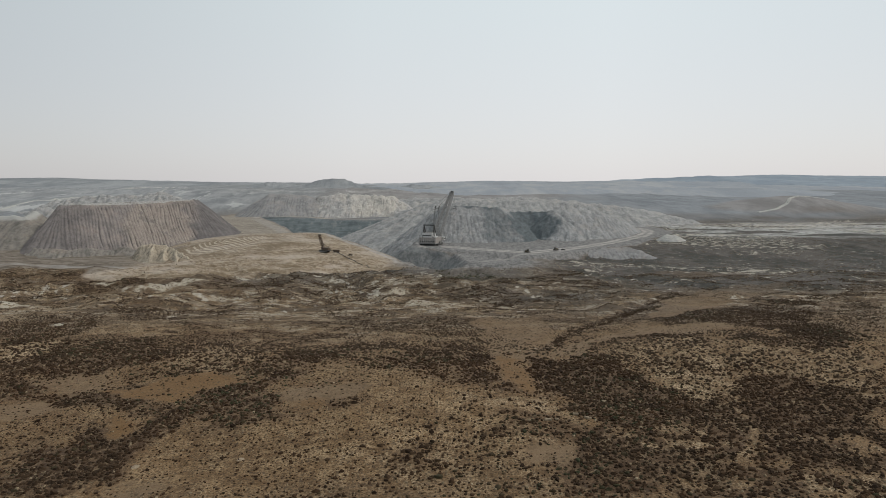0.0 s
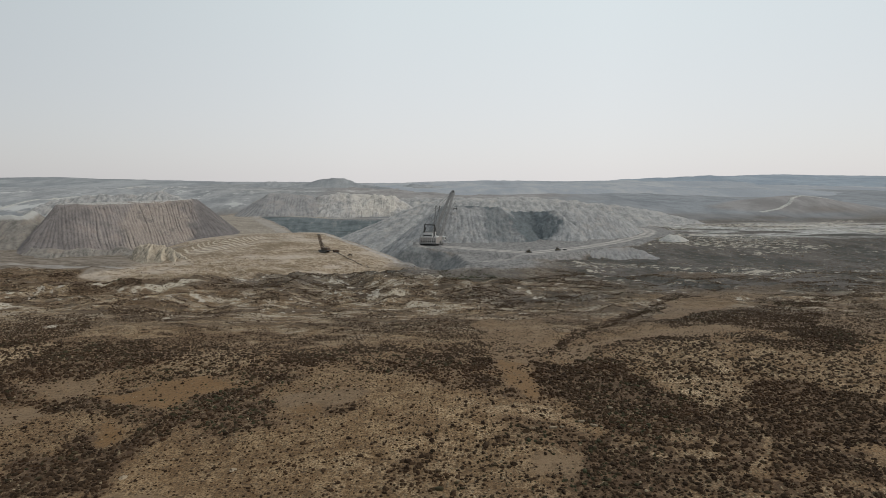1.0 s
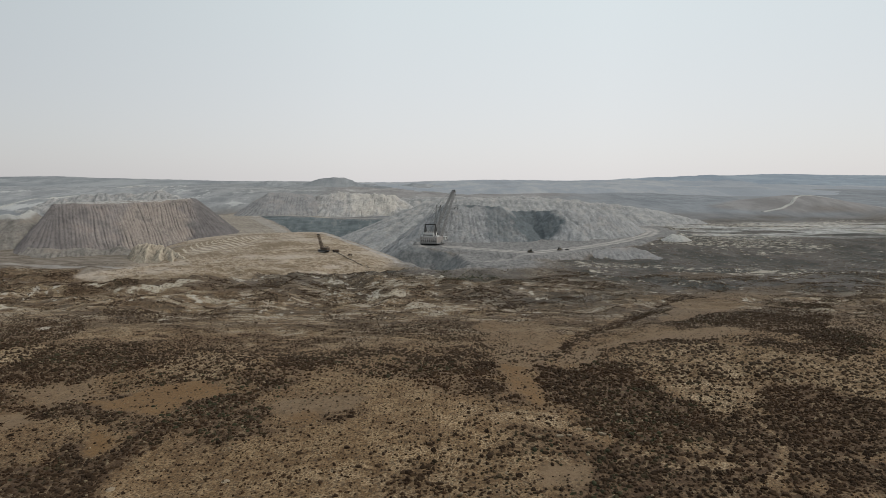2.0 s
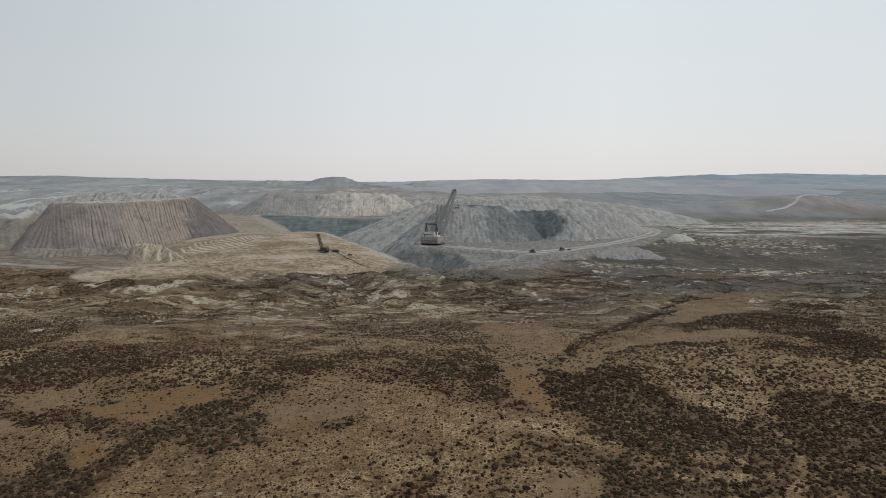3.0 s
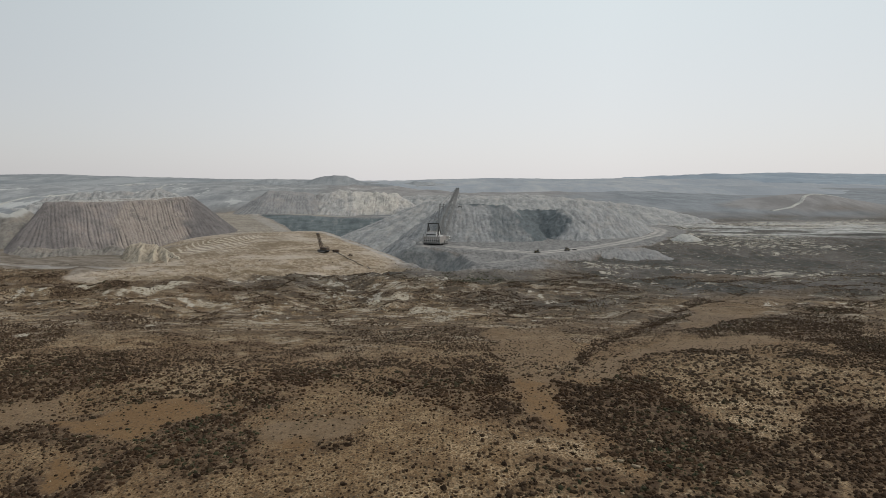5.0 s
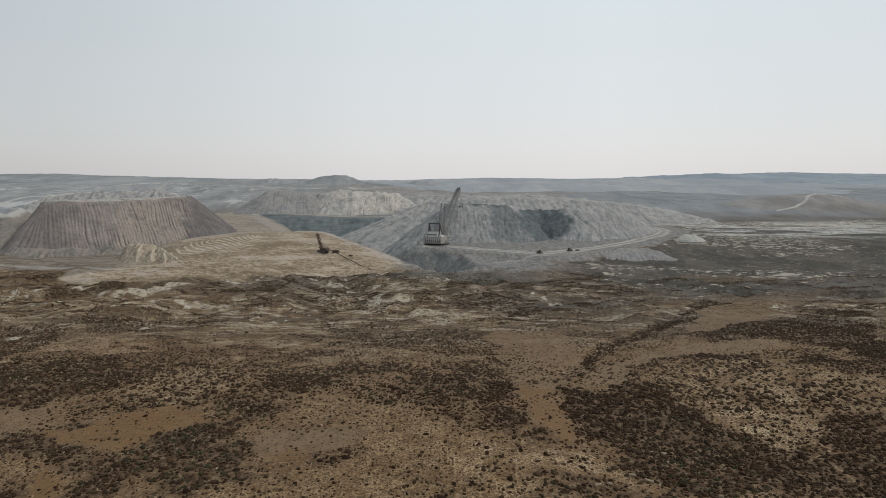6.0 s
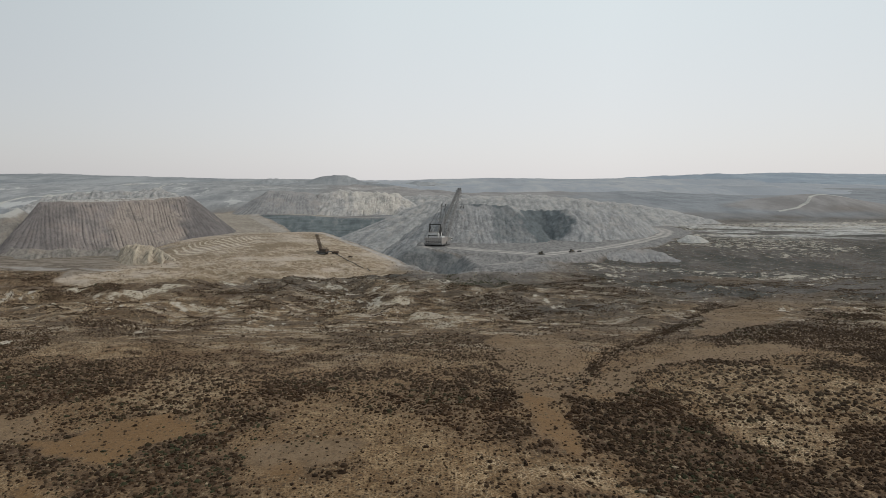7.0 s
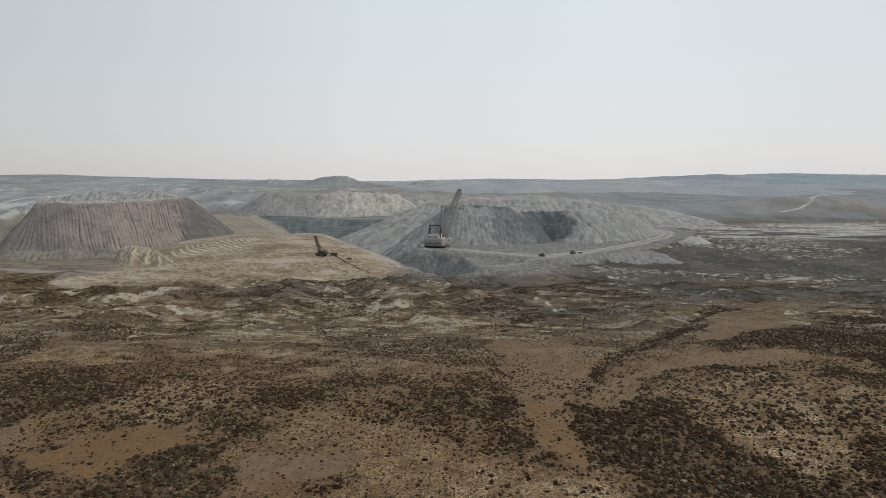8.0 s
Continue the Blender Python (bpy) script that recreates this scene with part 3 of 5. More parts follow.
def make_spoil_material(name, low, high, dark, streak=1.0):
    """Dumped overburden: low/high are the two tones, dark that of the shale patches and of painted shade."""
    m, n, l, bsdf = material(name)
    a = noise_out(n, l, 0.10, 9, 0.74)
    b = noise_out(n, l, 0.45, 5, 0.65)
    c = noise_out(n, l, 0.012, 4, 0.6)
    col = blend(n, l, ramp(n, l, a, 0.3, 0.7), low, high)
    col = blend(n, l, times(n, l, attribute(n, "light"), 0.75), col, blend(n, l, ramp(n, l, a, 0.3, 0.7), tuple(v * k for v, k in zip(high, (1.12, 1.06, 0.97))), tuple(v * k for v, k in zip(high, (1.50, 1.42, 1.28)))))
    # groove shade and ridge highlights painted in along the rills
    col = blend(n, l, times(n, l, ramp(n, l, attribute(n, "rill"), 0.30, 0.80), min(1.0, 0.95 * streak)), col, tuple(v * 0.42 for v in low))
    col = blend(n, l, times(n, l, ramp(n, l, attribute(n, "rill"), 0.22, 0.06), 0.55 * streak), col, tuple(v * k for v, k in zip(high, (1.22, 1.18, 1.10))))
    col = blend(n, l, times(n, l, ramp(n, l, b, 0.54, 0.66), 0.45), col, tuple(v * 0.62 for v in low))
    col = blend(n, l, times(n, l, dots(n, l, 4.5, 0.20, 0.34), 0.6), col, tuple(v * 0.45 for v in low))
    crumbly = noise_out(n, l, 0.30, 8, 0.78)
    col = blend(n, l, times(n, l, ramp(n, l, crumbly, 0.55, 0.63), 0.40), col, tuple(v * 1.12 for v in high))
    col = blend(n, l, times(n, l, ramp(n, l, crumbly, 0.45, 0.37), 0.40), col, tuple(v * 0.66 for v in low))
    blot = noise_out(n, l, 0.045, 8, 0.72)
    col = blend(n, l, times(n, l, ramp(n, l, blot, 0.52, 0.60), 0.45), col, tuple(v * k for v, k in zip(high, (1.08, 1.0, 0.93))))
    col = blend(n, l, times(n, l, ramp(n, l, blot, 0.46, 0.39), 0.45), col, tuple(v * k for v, k in zip(low, (0.68, 0.72, 0.74))))
    col = blend(n, l, times(n, l, ramp(n, l, c, 0.5, 0.7), 0.25), col, tuple(min(1, v * 1.2) for v in high))
    col = blend(n, l, attribute(n, "cap"), col, (0.44, 0.43, 0.41))
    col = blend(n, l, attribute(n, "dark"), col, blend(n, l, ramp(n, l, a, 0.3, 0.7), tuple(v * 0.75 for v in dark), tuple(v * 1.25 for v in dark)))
    l.new(col, bsdf.inputs["Base Color"])
    lumps = noise_out(n, l, 0.16, 8, 0.78)
    relief(n, l, bsdf, lumps, 3.0, 0.9)
    return m


def make_hill_material(name, low, high, tint):
    """Sage-covered slopes far off, distance haze mixed into their colour: soft broad patches, thin pale washes."""
    m, n, l, bsdf = material(name)
    a = noise_out(n, l, 0.0050, 8, 0.70, (1, 0.35, 1))
    b = noise_out(n, l, 0.022, 8, 0.74, (1, 0.30, 1))
    c = noise_out(n, l, 0.006, 6, 0.65, (1, 0.4, 1))
    col = blend(n, l, ramp(n, l, a, 0.40, 0.60), low, high)
    col = blend(n, l, times(n, l, ramp(n, l, b, 0.42, 0.62), 0.55), col, tint)
    col = blend(n, l, times(n, l, ramp(n, l, c, 0.57, 0.70), 0.25), col, tuple(min(1, v * 1.15) for v in high))
    col = blend(n, l, times(n, l, ramp(n, l, c, 0.44, 0.35), 0.5), col, tuple(v * 0.82 for v in low))
    l.new(col, bsdf.inputs["Base Color"])
    relief(n, l, bsdf, b, 8.0, 0.7)
    return m


def make_plain(name, colour, rough=0.6, metal=0.0, wear=0.25, size=1.2):
    m, n, l, bsdf = material(name, rough)
    a = noise_out(n, l, size, 5, 0.65)
    col = blend(n, l, ramp(n, l, a, 0.3, 0.75), colour, tuple(v * (1 - wear) + 0.12 * wear for v in colour))
    l.new(col, bsdf.inputs["Base Color"])
    bsdf.inputs["Metallic"].default_value = metal
    return m


def make_brush_material():
    m, n, l, bsdf = material("sagebrush_foliage")
    tone = attribute(n, "tone")
    col = blend(n, l, tone, (0.021, 0.0123, 0.0070), (0.066, 0.0415, 0.0245))
    col = blend(n, l, times(n, l, attribute(n, "warm"), 0.8), col, blend(n, l, tone, (0.026, 0.0135, 0.007), (0.068, 0.038, 0.020)))
    col = blend(n, l, ramp(n, l, attribute(n, "green"), 0.6, 1.0), col, (0.042, 0.046, 0.025))
    # farther brush takes paler, greyer tones that stand in for haze
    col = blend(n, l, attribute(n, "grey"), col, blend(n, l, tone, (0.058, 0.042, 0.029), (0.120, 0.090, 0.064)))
    col = blend(n, l, attribute(n, "dry"), col, blend(n, l, tone, (0.195, 0.148, 0.095), (0.36, 0.285, 0.190)))
    l.new(col, bsdf.inputs["Base Color"])
    return m


MAT_GROUND = make_ground_material()
MAT_BRUSH = make_brush_material()
MAT_PILE_BROWN = make_spoil_material("brown_grey_overburden", (0.172, 0.150, 0.145), (0.268, 0.239, 0.228), (0.150, 0.137, 0.136), 0.95)
MAT_PILE_GREY = make_spoil_material("blue_grey_shale_overburden", (0.218, 0.218, 0.222), (0.352, 0.351, 0.353), (0.118, 0.132, 0.140), 0.38)
MAT_PILE_PALE = make_spoil_material("pale_weathered_overburden", (0.285, 0.281, 0.272), (0.455, 0.446, 0.428), (0.16, 0.168, 0.168), 0.4)
MAT_PILE_TEAL = make_spoil_material("green_grey_weathered_overburden", (0.243, 0.240, 0.240), (0.378, 0.372, 0.366), (0.14, 0.15, 0.15), 0.35)
MAT_PILE_DARK = make_spoil_material("dark_grey_overburden", (0.222, 0.216, 0.218), (0.298, 0.291, 0.291), (0.115, 0.112, 0.108), 0.5)
MAT_PILE_MID = make_spoil_material("grey_furrowed_overburden", (0.272, 0.262, 0.256), (0.43, 0.415, 0.402), (0.18, 0.174, 0.170), 0.45)
MAT_PILE_BENCH = make_spoil_material("tan_grey_overburden", (0.178, 0.160, 0.144), (0.275, 0.252, 0.227), (0.16, 0.147, 0.13), 0.5)
MAT_CLAY = make_spoil_material("pale_clay", (0.255, 0.216, 0.170), (0.465, 0.408, 0.335), (0.2, 0.165, 0.125), 1.0)
# hill tones hold the blue-grey of distance haze
MAT_HILL_BLUE = make_hill_material("hazed_hill_blue_grey", (0.212, 0.250, 0.298), (0.282, 0.322, 0.365), (0.255, 0.278, 0.302))
MAT_HILL_GREY = make_hill_material("hazed_hill_grey", (0.192, 0.203, 0.216), (0.300, 0.306, 0.312), (0.258, 0.262, 0.266))
MAT_HILL_BROWN = make_hill_material("hazed_hill_brown_grey", (0.270, 0.284, 0.308), (0.345, 0.346, 0.354), (0.265, 0.290, 0.322))


# ---------------------------------------------------------------- mesh helpers
def grid_object(name, xs, ys, z, mat, attributes, keep=None, smooth=True):
    """A sheet over the lines xs, ys with heights z[row, column]."""
    nx, ny = len(xs), len(ys)
    co = np.empty((ny, nx, 3))
    co[..., 0], co[..., 1], co[..., 2] = np.meshgrid(xs, ys)[0], np.meshgrid(xs, ys)[1], z
    idx = np.arange(nx * ny).reshape(ny, nx)
    quads = np.stack([idx[:-1, :-1], idx[:-1, 1:], idx[1:, 1:], idx[1:, :-1]], -1).reshape(-1, 4)
    used = np.arange(nx * ny)
    if keep is not None:
        k = keep.ravel()
        quads = quads[k[quads].any(1)]
        used = np.unique(quads)
        back_index = np.zeros(nx * ny, int)
        back_index[used] = np.arange(len(used))
        quads = back_index[quads]
    return sheet(name, co.reshape(-1, 3)[used], quads, mat, {k: v.ravel()[used] for k, v in attributes.items()}, smooth)


def sheet(name, co, faces, mat, attributes, smooth=True):
    """A mesh from whole arrays: points, faces of equal length, values per point."""
    me = bpy.data.meshes.new(name)
    n, sides = len(faces), faces.shape[1]
    me.vertices.add(len(co))
    me.vertices.foreach_set("co", np.ascontiguousarray(co, np.float32).ravel())
    me.loops.add(n * sides)
    me.loops.foreach_set("vertex_index", np.ascontiguousarray(faces, np.int32).ravel())
    me.polygons.add(n)
    me.polygons.foreach_set("loop_start", np.arange(0, n * sides, sides, dtype=np.int32))
    me.update(calc_edges=True)
    me.polygons.foreach_set("use_smooth", np.full(n, smooth))
    for key, v in attributes.items():
        a = me.attributes.new(key, "FLOAT", "POINT")
        a.data.foreach_set("value", np.ascontiguousarray(v, np.float32).ravel())
    me.materials.append(mat)
    me.update()
    return new(name, me)


def lines(*runs):
    """Grid lines from runs of (start, end, spacing)."""
    out = []
    for a, b, s in runs:
        out += list(np.linspace(a, b, max(2, int(round((b - a) / s))), endpoint=False))
    return np.array(out + [runs[-1][1]])


# ---------------------------------------------------------------- ground
def build_ground():
    xs = lines((-4600, -1500, 90), (-1500, -700, 20), (-700, -330, 5), (-330, 330, 1.5), (330, 700, 4), (700, 1500, 20), (1500, 4600, 90))
    ys = lines((-1500, 100, 80), (100, 130, 5), (130, 430, 1.35), (430, 700, 1.8), (700, 900, 2.4), (900, 1380, 4.5), (1380, 2200, 20), (2200, 4960, 60))
    x, y = np.meshgrid(xs, ys)
    z = height(x, y)
    a = {k: mask(k, x, y) for k in ("brush", "pale", "straw", "bare", "rust", "white")}
    wob = 2.5 * fbm(x, y, 14, 3, 65)
    for kind in ("pale", "straw"):
        a[kind] *= 1 - np.maximum(a["brush"] * 0.7, np.maximum(a["bare"], a["rust"]))
    a["brush"] *= 1 - 0.85 * np.maximum(step(0.3, 0.7, a["rust"]), step(0.4, 0.8, a["bare"]))
    for line in FOOTPATHS:
        strip = 1 - step(0.5, 1.7, along(line, x, y) + 0.35 * wob)
        a["pale"] = np.maximum(a["pale"], 0.5 * strip)
        a["brush"] *= 1 - 0.9 * strip
    scraps = step(0.30, 0.58, fbm(x, y, 8, 4, 95)) * step(60, 85, x + 0.1 * y) * (1 - step(198, 225, y + 0.2 * x))
    a["pale"] = np.maximum(a["pale"], 0.8 * scraps)
    a["brush"] *= 1 - 0.75 * scraps
    sp, sb = signed(PIT, x, y), signed(BENCH, x, y)
    # stripped tan land round the pit
    knoll = ((x + 190) / 205) ** 2 + ((y - 828) / 205) ** 2
    apron = ((x + 205) / 195) ** 2 + ((y - 700) / 95) ** 2
    apron = np.minimum(apron, ((x + 262) / 100) ** 2 + ((y - 645) / 82) ** 2)
    apron = np.minimum(apron, ((x + 430) / 260) ** 2 + ((y - 735) / 62) ** 2)
    shelf = ((x + 390) / 230) ** 2 + ((y - 1130) / 330) ** 2
    edge = 0.18 * fbm(x, y, 60, 4, 51)
    tan = 1 - step(0.95, 1.03, np.minimum(np.minimum(knoll, apron), shelf) + edge + 0.06 * fbm(x, y, 12, 3, 97))
    spoil = np.maximum(1 - step(8, 16, sb + 8 * fbm(x, y, 40, 3, 52)), 1 - step(-2, 3, sp))
    spoil = np.maximum(spoil, (1 - step(0, 60, np.hypot(x - 30, y - 715) - 62)) * step(-60, 0, x + 20))
    a["tan"], a["spoil"] = tan * (1 - spoil), spoil
    a["muck"] = step(-300, -380, x + 25 * fbm(x, y, 50, 3, 101)) * (1 - step(800, 860, y))
    a["shelf"] = step(860, 980, y + 30 * fbm(x, y, 60, 3, 71))
    turn, ring = np.arctan2(y - 832, x + 190), np.sqrt(knoll)
    a["furrow"] = 0.5 + 0.5 * np.sin(2 * np.pi * (ring * 30 + 1.0 * fbm(x, y, 45, 4, 62))) * (0.5 + 0.5 * vnoise(ring * 60, turn * 9, 63))
    a["furrow"] *= np.exp(-((x + 262) / 72) ** 4 - ((y - 775) / 62) ** 4) * 1.1
    a["highwall"] = (1 - step(-4, 1, sp)) * np.maximum(step(1240, 1290, y + 0.3 * (x + 200)), 0.35 * (1 - step(860, 940, y)) * step(-0.2, 0.05, fbm(x, y, 26, 5, 72)))
    # roads
    rim = (1 - step(3, 9, np.abs(sp - 9))) * step(1250, 1300, y)
    rut = along(ROAD, x, y)
    a["road"] = np.maximum(1 - step(8, 11, rut + 1.5 * fbm(x, y, 12, 2, 53)), 0.7 * rim)
    a["road"] *= 1 - 0.8 * (1 - step(1.2, 3.4, rut + 0.4 * fbm(x, y, 9, 2, 79))) * (y < 1200)
    edge_road = 10 * step(880, 960, y)
    a["road"] = np.maximum(a["road"], (0.8 - 0.4 * step(880, 940, y)) * (1 - step(2.5 + 0.5 * edge_road, 5 + 0.7 * edge_road, np.abs(sp - 7 - edge_road + wob))) * step(690, 720, y) * (1 - step(1220, 1280, y)) * (x < -20))
    a["road"] = np.maximum(a["road"], 0.5 * (1 - step(2, 5, along(ROAD_LOW, x, y) + 0.5 * wob)))
    a["road"] = np.maximum(a["road"], 0.55 * (1 - step(3.0, 6, along(TRACK, x, y) + 1.2 * fbm(x, y, 14, 2, 54))) * (x < -300))
    # share of painted haze, growing with distance
    a["hazed"] = step(1150, 1500, y + 120 * fbm(x, y, 160, 3, 55)) * (1 - a["tan"])
    a["old"] = step(150, -250, x + 60 * fbm(x, y, 300, 3, 92)) * step(1350, 1500, y)
    open_land = (1 - a["tan"]) * (1 - a["spoil"]) * (1 - a["road"])
    a["bare"] *= 1 - 0.3 * step(370, 460, y)
    a["scrub"] = step(430, 640, y + 90 * fbm(x * 0.7, y, 80, 4, 56)) * open_land * (1 - 0.8 * a["hazed"]) * step(-420, 20, x + 0.4 * (y - 700)) * (1 - 0.45 * a["bare"])
    # salt flats and washes on the plain
    plain = step(560, 660, y) * step(30, 160, x - 0.2 * (y - 600)) * open_land * (1 - step(1280, 1380, y))
    belt = step(930, 1040, y) * (1 - step(1170, 1290, y)) * step(360, 430, x)
    a["wash"] = plain * belt * 0.95 * step(-0.35, 0.15, fbm(x / 3.5, y, 26, 4, 68))
    terrace = step(-680, -600, x) * (1 - step(-240, -180, x)) * np.exp(-((y - 2080 - 60 * fbm(x, y, 200, 3, 98)) / 55) ** 2)
    flat = np.exp(-((x + 238) / 26) ** 2 - ((y - 2850) / 110) ** 2)
    a["wash"] = np.maximum(a["wash"], np.maximum(0.8 * terrace, flat))
    a["fleck"] = plain * (0.55 + 0.65 * step(-0.2, 0.4, fbm(x / 2.5, y, 60, 3, 58)) )
    # broken land in the middle distance: clay on the hummocks' steep faces, brush in their hollows, thin pale ledges
    zone_mid = step(395, 455, y) * (1 - step(650, 720, y)) * (1 - 0.4 * step(60, 200, x)) * open_land
    dz = np.gradient(z, axis=0) / np.gradient(y, axis=0)
    a["pale"] = np.maximum(a["pale"], 0.8 * zone_mid * step(0.08, 0.22, dz + 0.09 * fbm(x, y, 16, 3, 59)))
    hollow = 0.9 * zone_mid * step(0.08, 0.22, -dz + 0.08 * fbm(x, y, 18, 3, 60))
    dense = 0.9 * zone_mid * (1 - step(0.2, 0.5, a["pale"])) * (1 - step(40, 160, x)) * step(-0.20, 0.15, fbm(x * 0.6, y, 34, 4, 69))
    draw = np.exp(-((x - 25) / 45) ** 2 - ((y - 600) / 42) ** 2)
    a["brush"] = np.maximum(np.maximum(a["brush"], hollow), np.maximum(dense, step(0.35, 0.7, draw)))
    bands = 0.7 * fbm(x * 0.42 + 0.1 * y, y, 21, 4, 83) + 0.5 * fbm(x * 0.5 + 0.1 * y, y, 8, 3, 85)
    broken = (0.75 * step(300, 360, y) + 0.25 * step(430, 500, y)) * (1 - 0.6 * step(40, 120, x) * (1 - step(420, 480, y))) * (1 - step(625, 690, y)) * (1 - a["white"]) * open_land
    a["pale"] = np.maximum(a["pale"] * (1 - 0.6 * broken * step(-0.1, 0.1, bands)), 0.72 * broken * step(0.10, 0.30, -bands) * (1 - 0.45 * step(60, 200, x)))
    a["brush"] = np.maximum(a["brush"], broken * step(-0.16, 0.0, bands) * (1 - a["bare"]) * (1 - 0.35 * step(60, 200, x)))
    a["fleck"] = np.maximum(a["fleck"], broken * (0.25 + 0.75 * step(0.1, 0.5, -bands)) * step(380, 440, y))
    seam = fbm(x * 0.22 + 0.16 * y, y, 17, 4, 90)
    reach = step(340, 400, y) * (1 - step(630, 680, y)) * (1 - 0.55 * step(80, 220, x)) * (1 - a["bare"]) * open_land
    gaps = step(-0.05, 0.25, fbm(x * 0.6, y, 28, 4, 91))
    a["brush"] = np.maximum(a["brush"], 0.8 * reach * gaps * step(-0.34, -0.24, seam) * (1 - step(-0.12, -0.07, seam)))
    ledge = reach * gaps * (1 - step(0.03, 0.085, np.abs(seam)))
    a["pale"] = np.maximum(a["pale"], 0.8 * ledge)
    a["fleck"] = np.maximum(a["fleck"], ledge)
    a["brush"] *= 1 - 0.9 * ledge
    hill = ((x - 880) / 215) ** 2 + ((y - 1570) / 170) ** 2
    hill = np.minimum(hill, ((x - 20) / 430) ** 2 + ((y - 2250) / 620) ** 2)
    a["earth"] = 1 - step(0.6, 1.3, hill + 0.3 * fbm(x, y, 120, 3, 67))
    # loose thickets that link the patches
    taken = np.maximum(np.maximum(a["bare"], a["rust"]), np.maximum(a["straw"], a["pale"]))
    loose = step(0.10, 0.50, fbm(x * 0.75, y, 24, 5, 82)) * (1 - step(400, 440, y)) * (1 - taken)
    a["brush"] = np.maximum(a["brush"], 0.7 * loose)
    a["mottle"] = 0.6 * step(300, 420, y + 50 * fbm(x, y, 60, 3, 73)) * open_land * (1 - a["bare"]) * (0.45 + 0.55 * step(-0.3, 0.2, fbm(x * 0.7, y, 60, 3, 74)))
    a["streaky"] = step(335, 430, y + 25 * fbm(x, y, 50, 3, 96)) * (1 - step(640, 700, y)) * (1 - 0.2 * step(80, 200, x)) * open_land * (1 - 0.9 * a["bare"]) * (1 - a["white"]) * (1 - 0.75 * a["brush"] * step(-120, -180, x) * step(400, 450, y))
    left = step(-300, -345, x) * step(560, 640, y + 20 * fbm(x, y, 40, 3, 76)) * (1 - step(664, 674, y + 3 * fbm(x, y, 20, 3, 77)))
    a["brush"] = np.maximum(a["brush"], 0.9 * left * step(-0.45, 0.0, fbm(x * 0.5, y, 30, 4, 78)))
    for k in ("bare", "rust", "brush", "pale", "straw"):
        a[k] = a[k] * open_land
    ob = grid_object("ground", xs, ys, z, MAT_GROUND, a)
    tagged(ob, "brown sagebrush rangeland with bare, pale and rusty soil patches, cut by a pit", "ground", kind="structure")
    return xs, ys, a


GX, GY, SOIL = build_ground()


def soil(kind, x, y):
    """A soil value at places, from the nearest grid point."""
    i = np.clip(np.searchsorted(GX, x), 0, len(GX) - 1)
    j = np.clip(np.searchsorted(GY, y), 0, len(GY) - 1)
    return SOIL[kind][j, i]


def make_track(line, width, mat, label):
    """A beaten dirt track: a shallow crowned strip that follows the land."""
    pts = []
    for (ax, ay), (bx, by) in zip(line, line[1:]):
        k = max(2, int(math.dist((ax, ay), (bx, by)) / 12))
        pts += [(ax + (bx - ax) * i / k, ay + (by - ay) * i / k) for i in range(k)]
    pts = np.array(pts + [line[-1]])
    pts[:, 0] += 5 * fbm(pts[:, 0], pts[:, 1], 70, 2, 81)
    d = np.gradient(pts, axis=0)
    d /= np.linalg.norm(d, axis=1, keepdims=True)
    side = np.stack([-d[:, 1], d[:, 0]], 1)
    cols = []
    for off, lift in ((-0.75, -1.5), (-0.5, 0.9), (0, 1.1), (0.5, 0.9), (0.75, -1.5)):
        q = pts + side * off * width
        cols.append(np.column_stack([q, np.maximum(height(q[:, 0], q[:, 1]), height(pts[:, 0], pts[:, 1]) - 1) + lift]))
    co = np.stack(cols, 1).reshape(-1, 3)
    idx = np.arange(len(co)).reshape(len(pts), 5)
    quads = np.stack([idx[:-1, :-1], idx[:-1, 1:], idx[1:, 1:], idx[1:, :-1]], -1).reshape(-1, 4)
    tagged(sheet("dirt_track", co, quads, mat, {}), label, "dirt track", kind="structure")


for line in FAR_LINES:
    make_track(line, 7, MAT_PILE_PALE, "pale dirt track winding over distant rangeland")


# ---------------------------------------------------------------- dumped piles and hills
def heap(name, crest, slope, cell, mat, label, category, fill=(), rill=(2.2, 5.0), rough=1.5, dark=(), light=(), seed=0, sink=2.0, kind="", rag=0.0, onset=22.0, squeeze=None, foot=1e4, cap=0.0, swell=(0.0, 400.0)):
    """Dumped material: it falls away at its angle of repose from every point of its crest line (and of the fill lines on its flat top),
    with rills `rill` = (depth, width) down the faces."""
    runs, u = [], 0.0
    for line in (crest, *fill):
        pts = []
        for (ax, ay, az), (bx, by, bz) in zip(line, line[1:]):
            k = max(1, int(math.dist((ax, ay), (bx, by)) / 16)) if rag else 1
            pts += [(ax + (bx - ax) * i / k, ay + (by - ay) * i / k, az + (bz - az) * i / k) for i in range(k)]
        pts.append(line[-1])
        if rag:
            pts = [(px, py, pz + rag * float(fbm(np.array(px), np.array(py), 38, 4, seed + 7))) for px, py, pz in pts]
        for a, b in zip(pts, pts[1:]):
            runs.append((*a, *b, u))
            u += math.dist(a[:2], b[:2])
    ends = np.array(runs)
    top = max(ends[:, 2].max(), ends[:, 5].max())
    reach = min((top + 50) / slope, foot + 900)
    xs = lines((min(ends[:, 0].min(), ends[:, 3].min()) - reach, max(ends[:, 0].max(), ends[:, 3].max()) + reach, cell))
    ys = lines((min(ends[:, 1].min(), ends[:, 4].min()) - reach, max(ends[:, 1].max(), ends[:, 4].max()) + reach, cell))
    x, y = np.meshgrid(xs, ys)
    wx, wy = x + 3 * fbm(x, y, 45, 3, seed + 1), y + 3 * fbm(x, y, 45, 3, seed + 2)
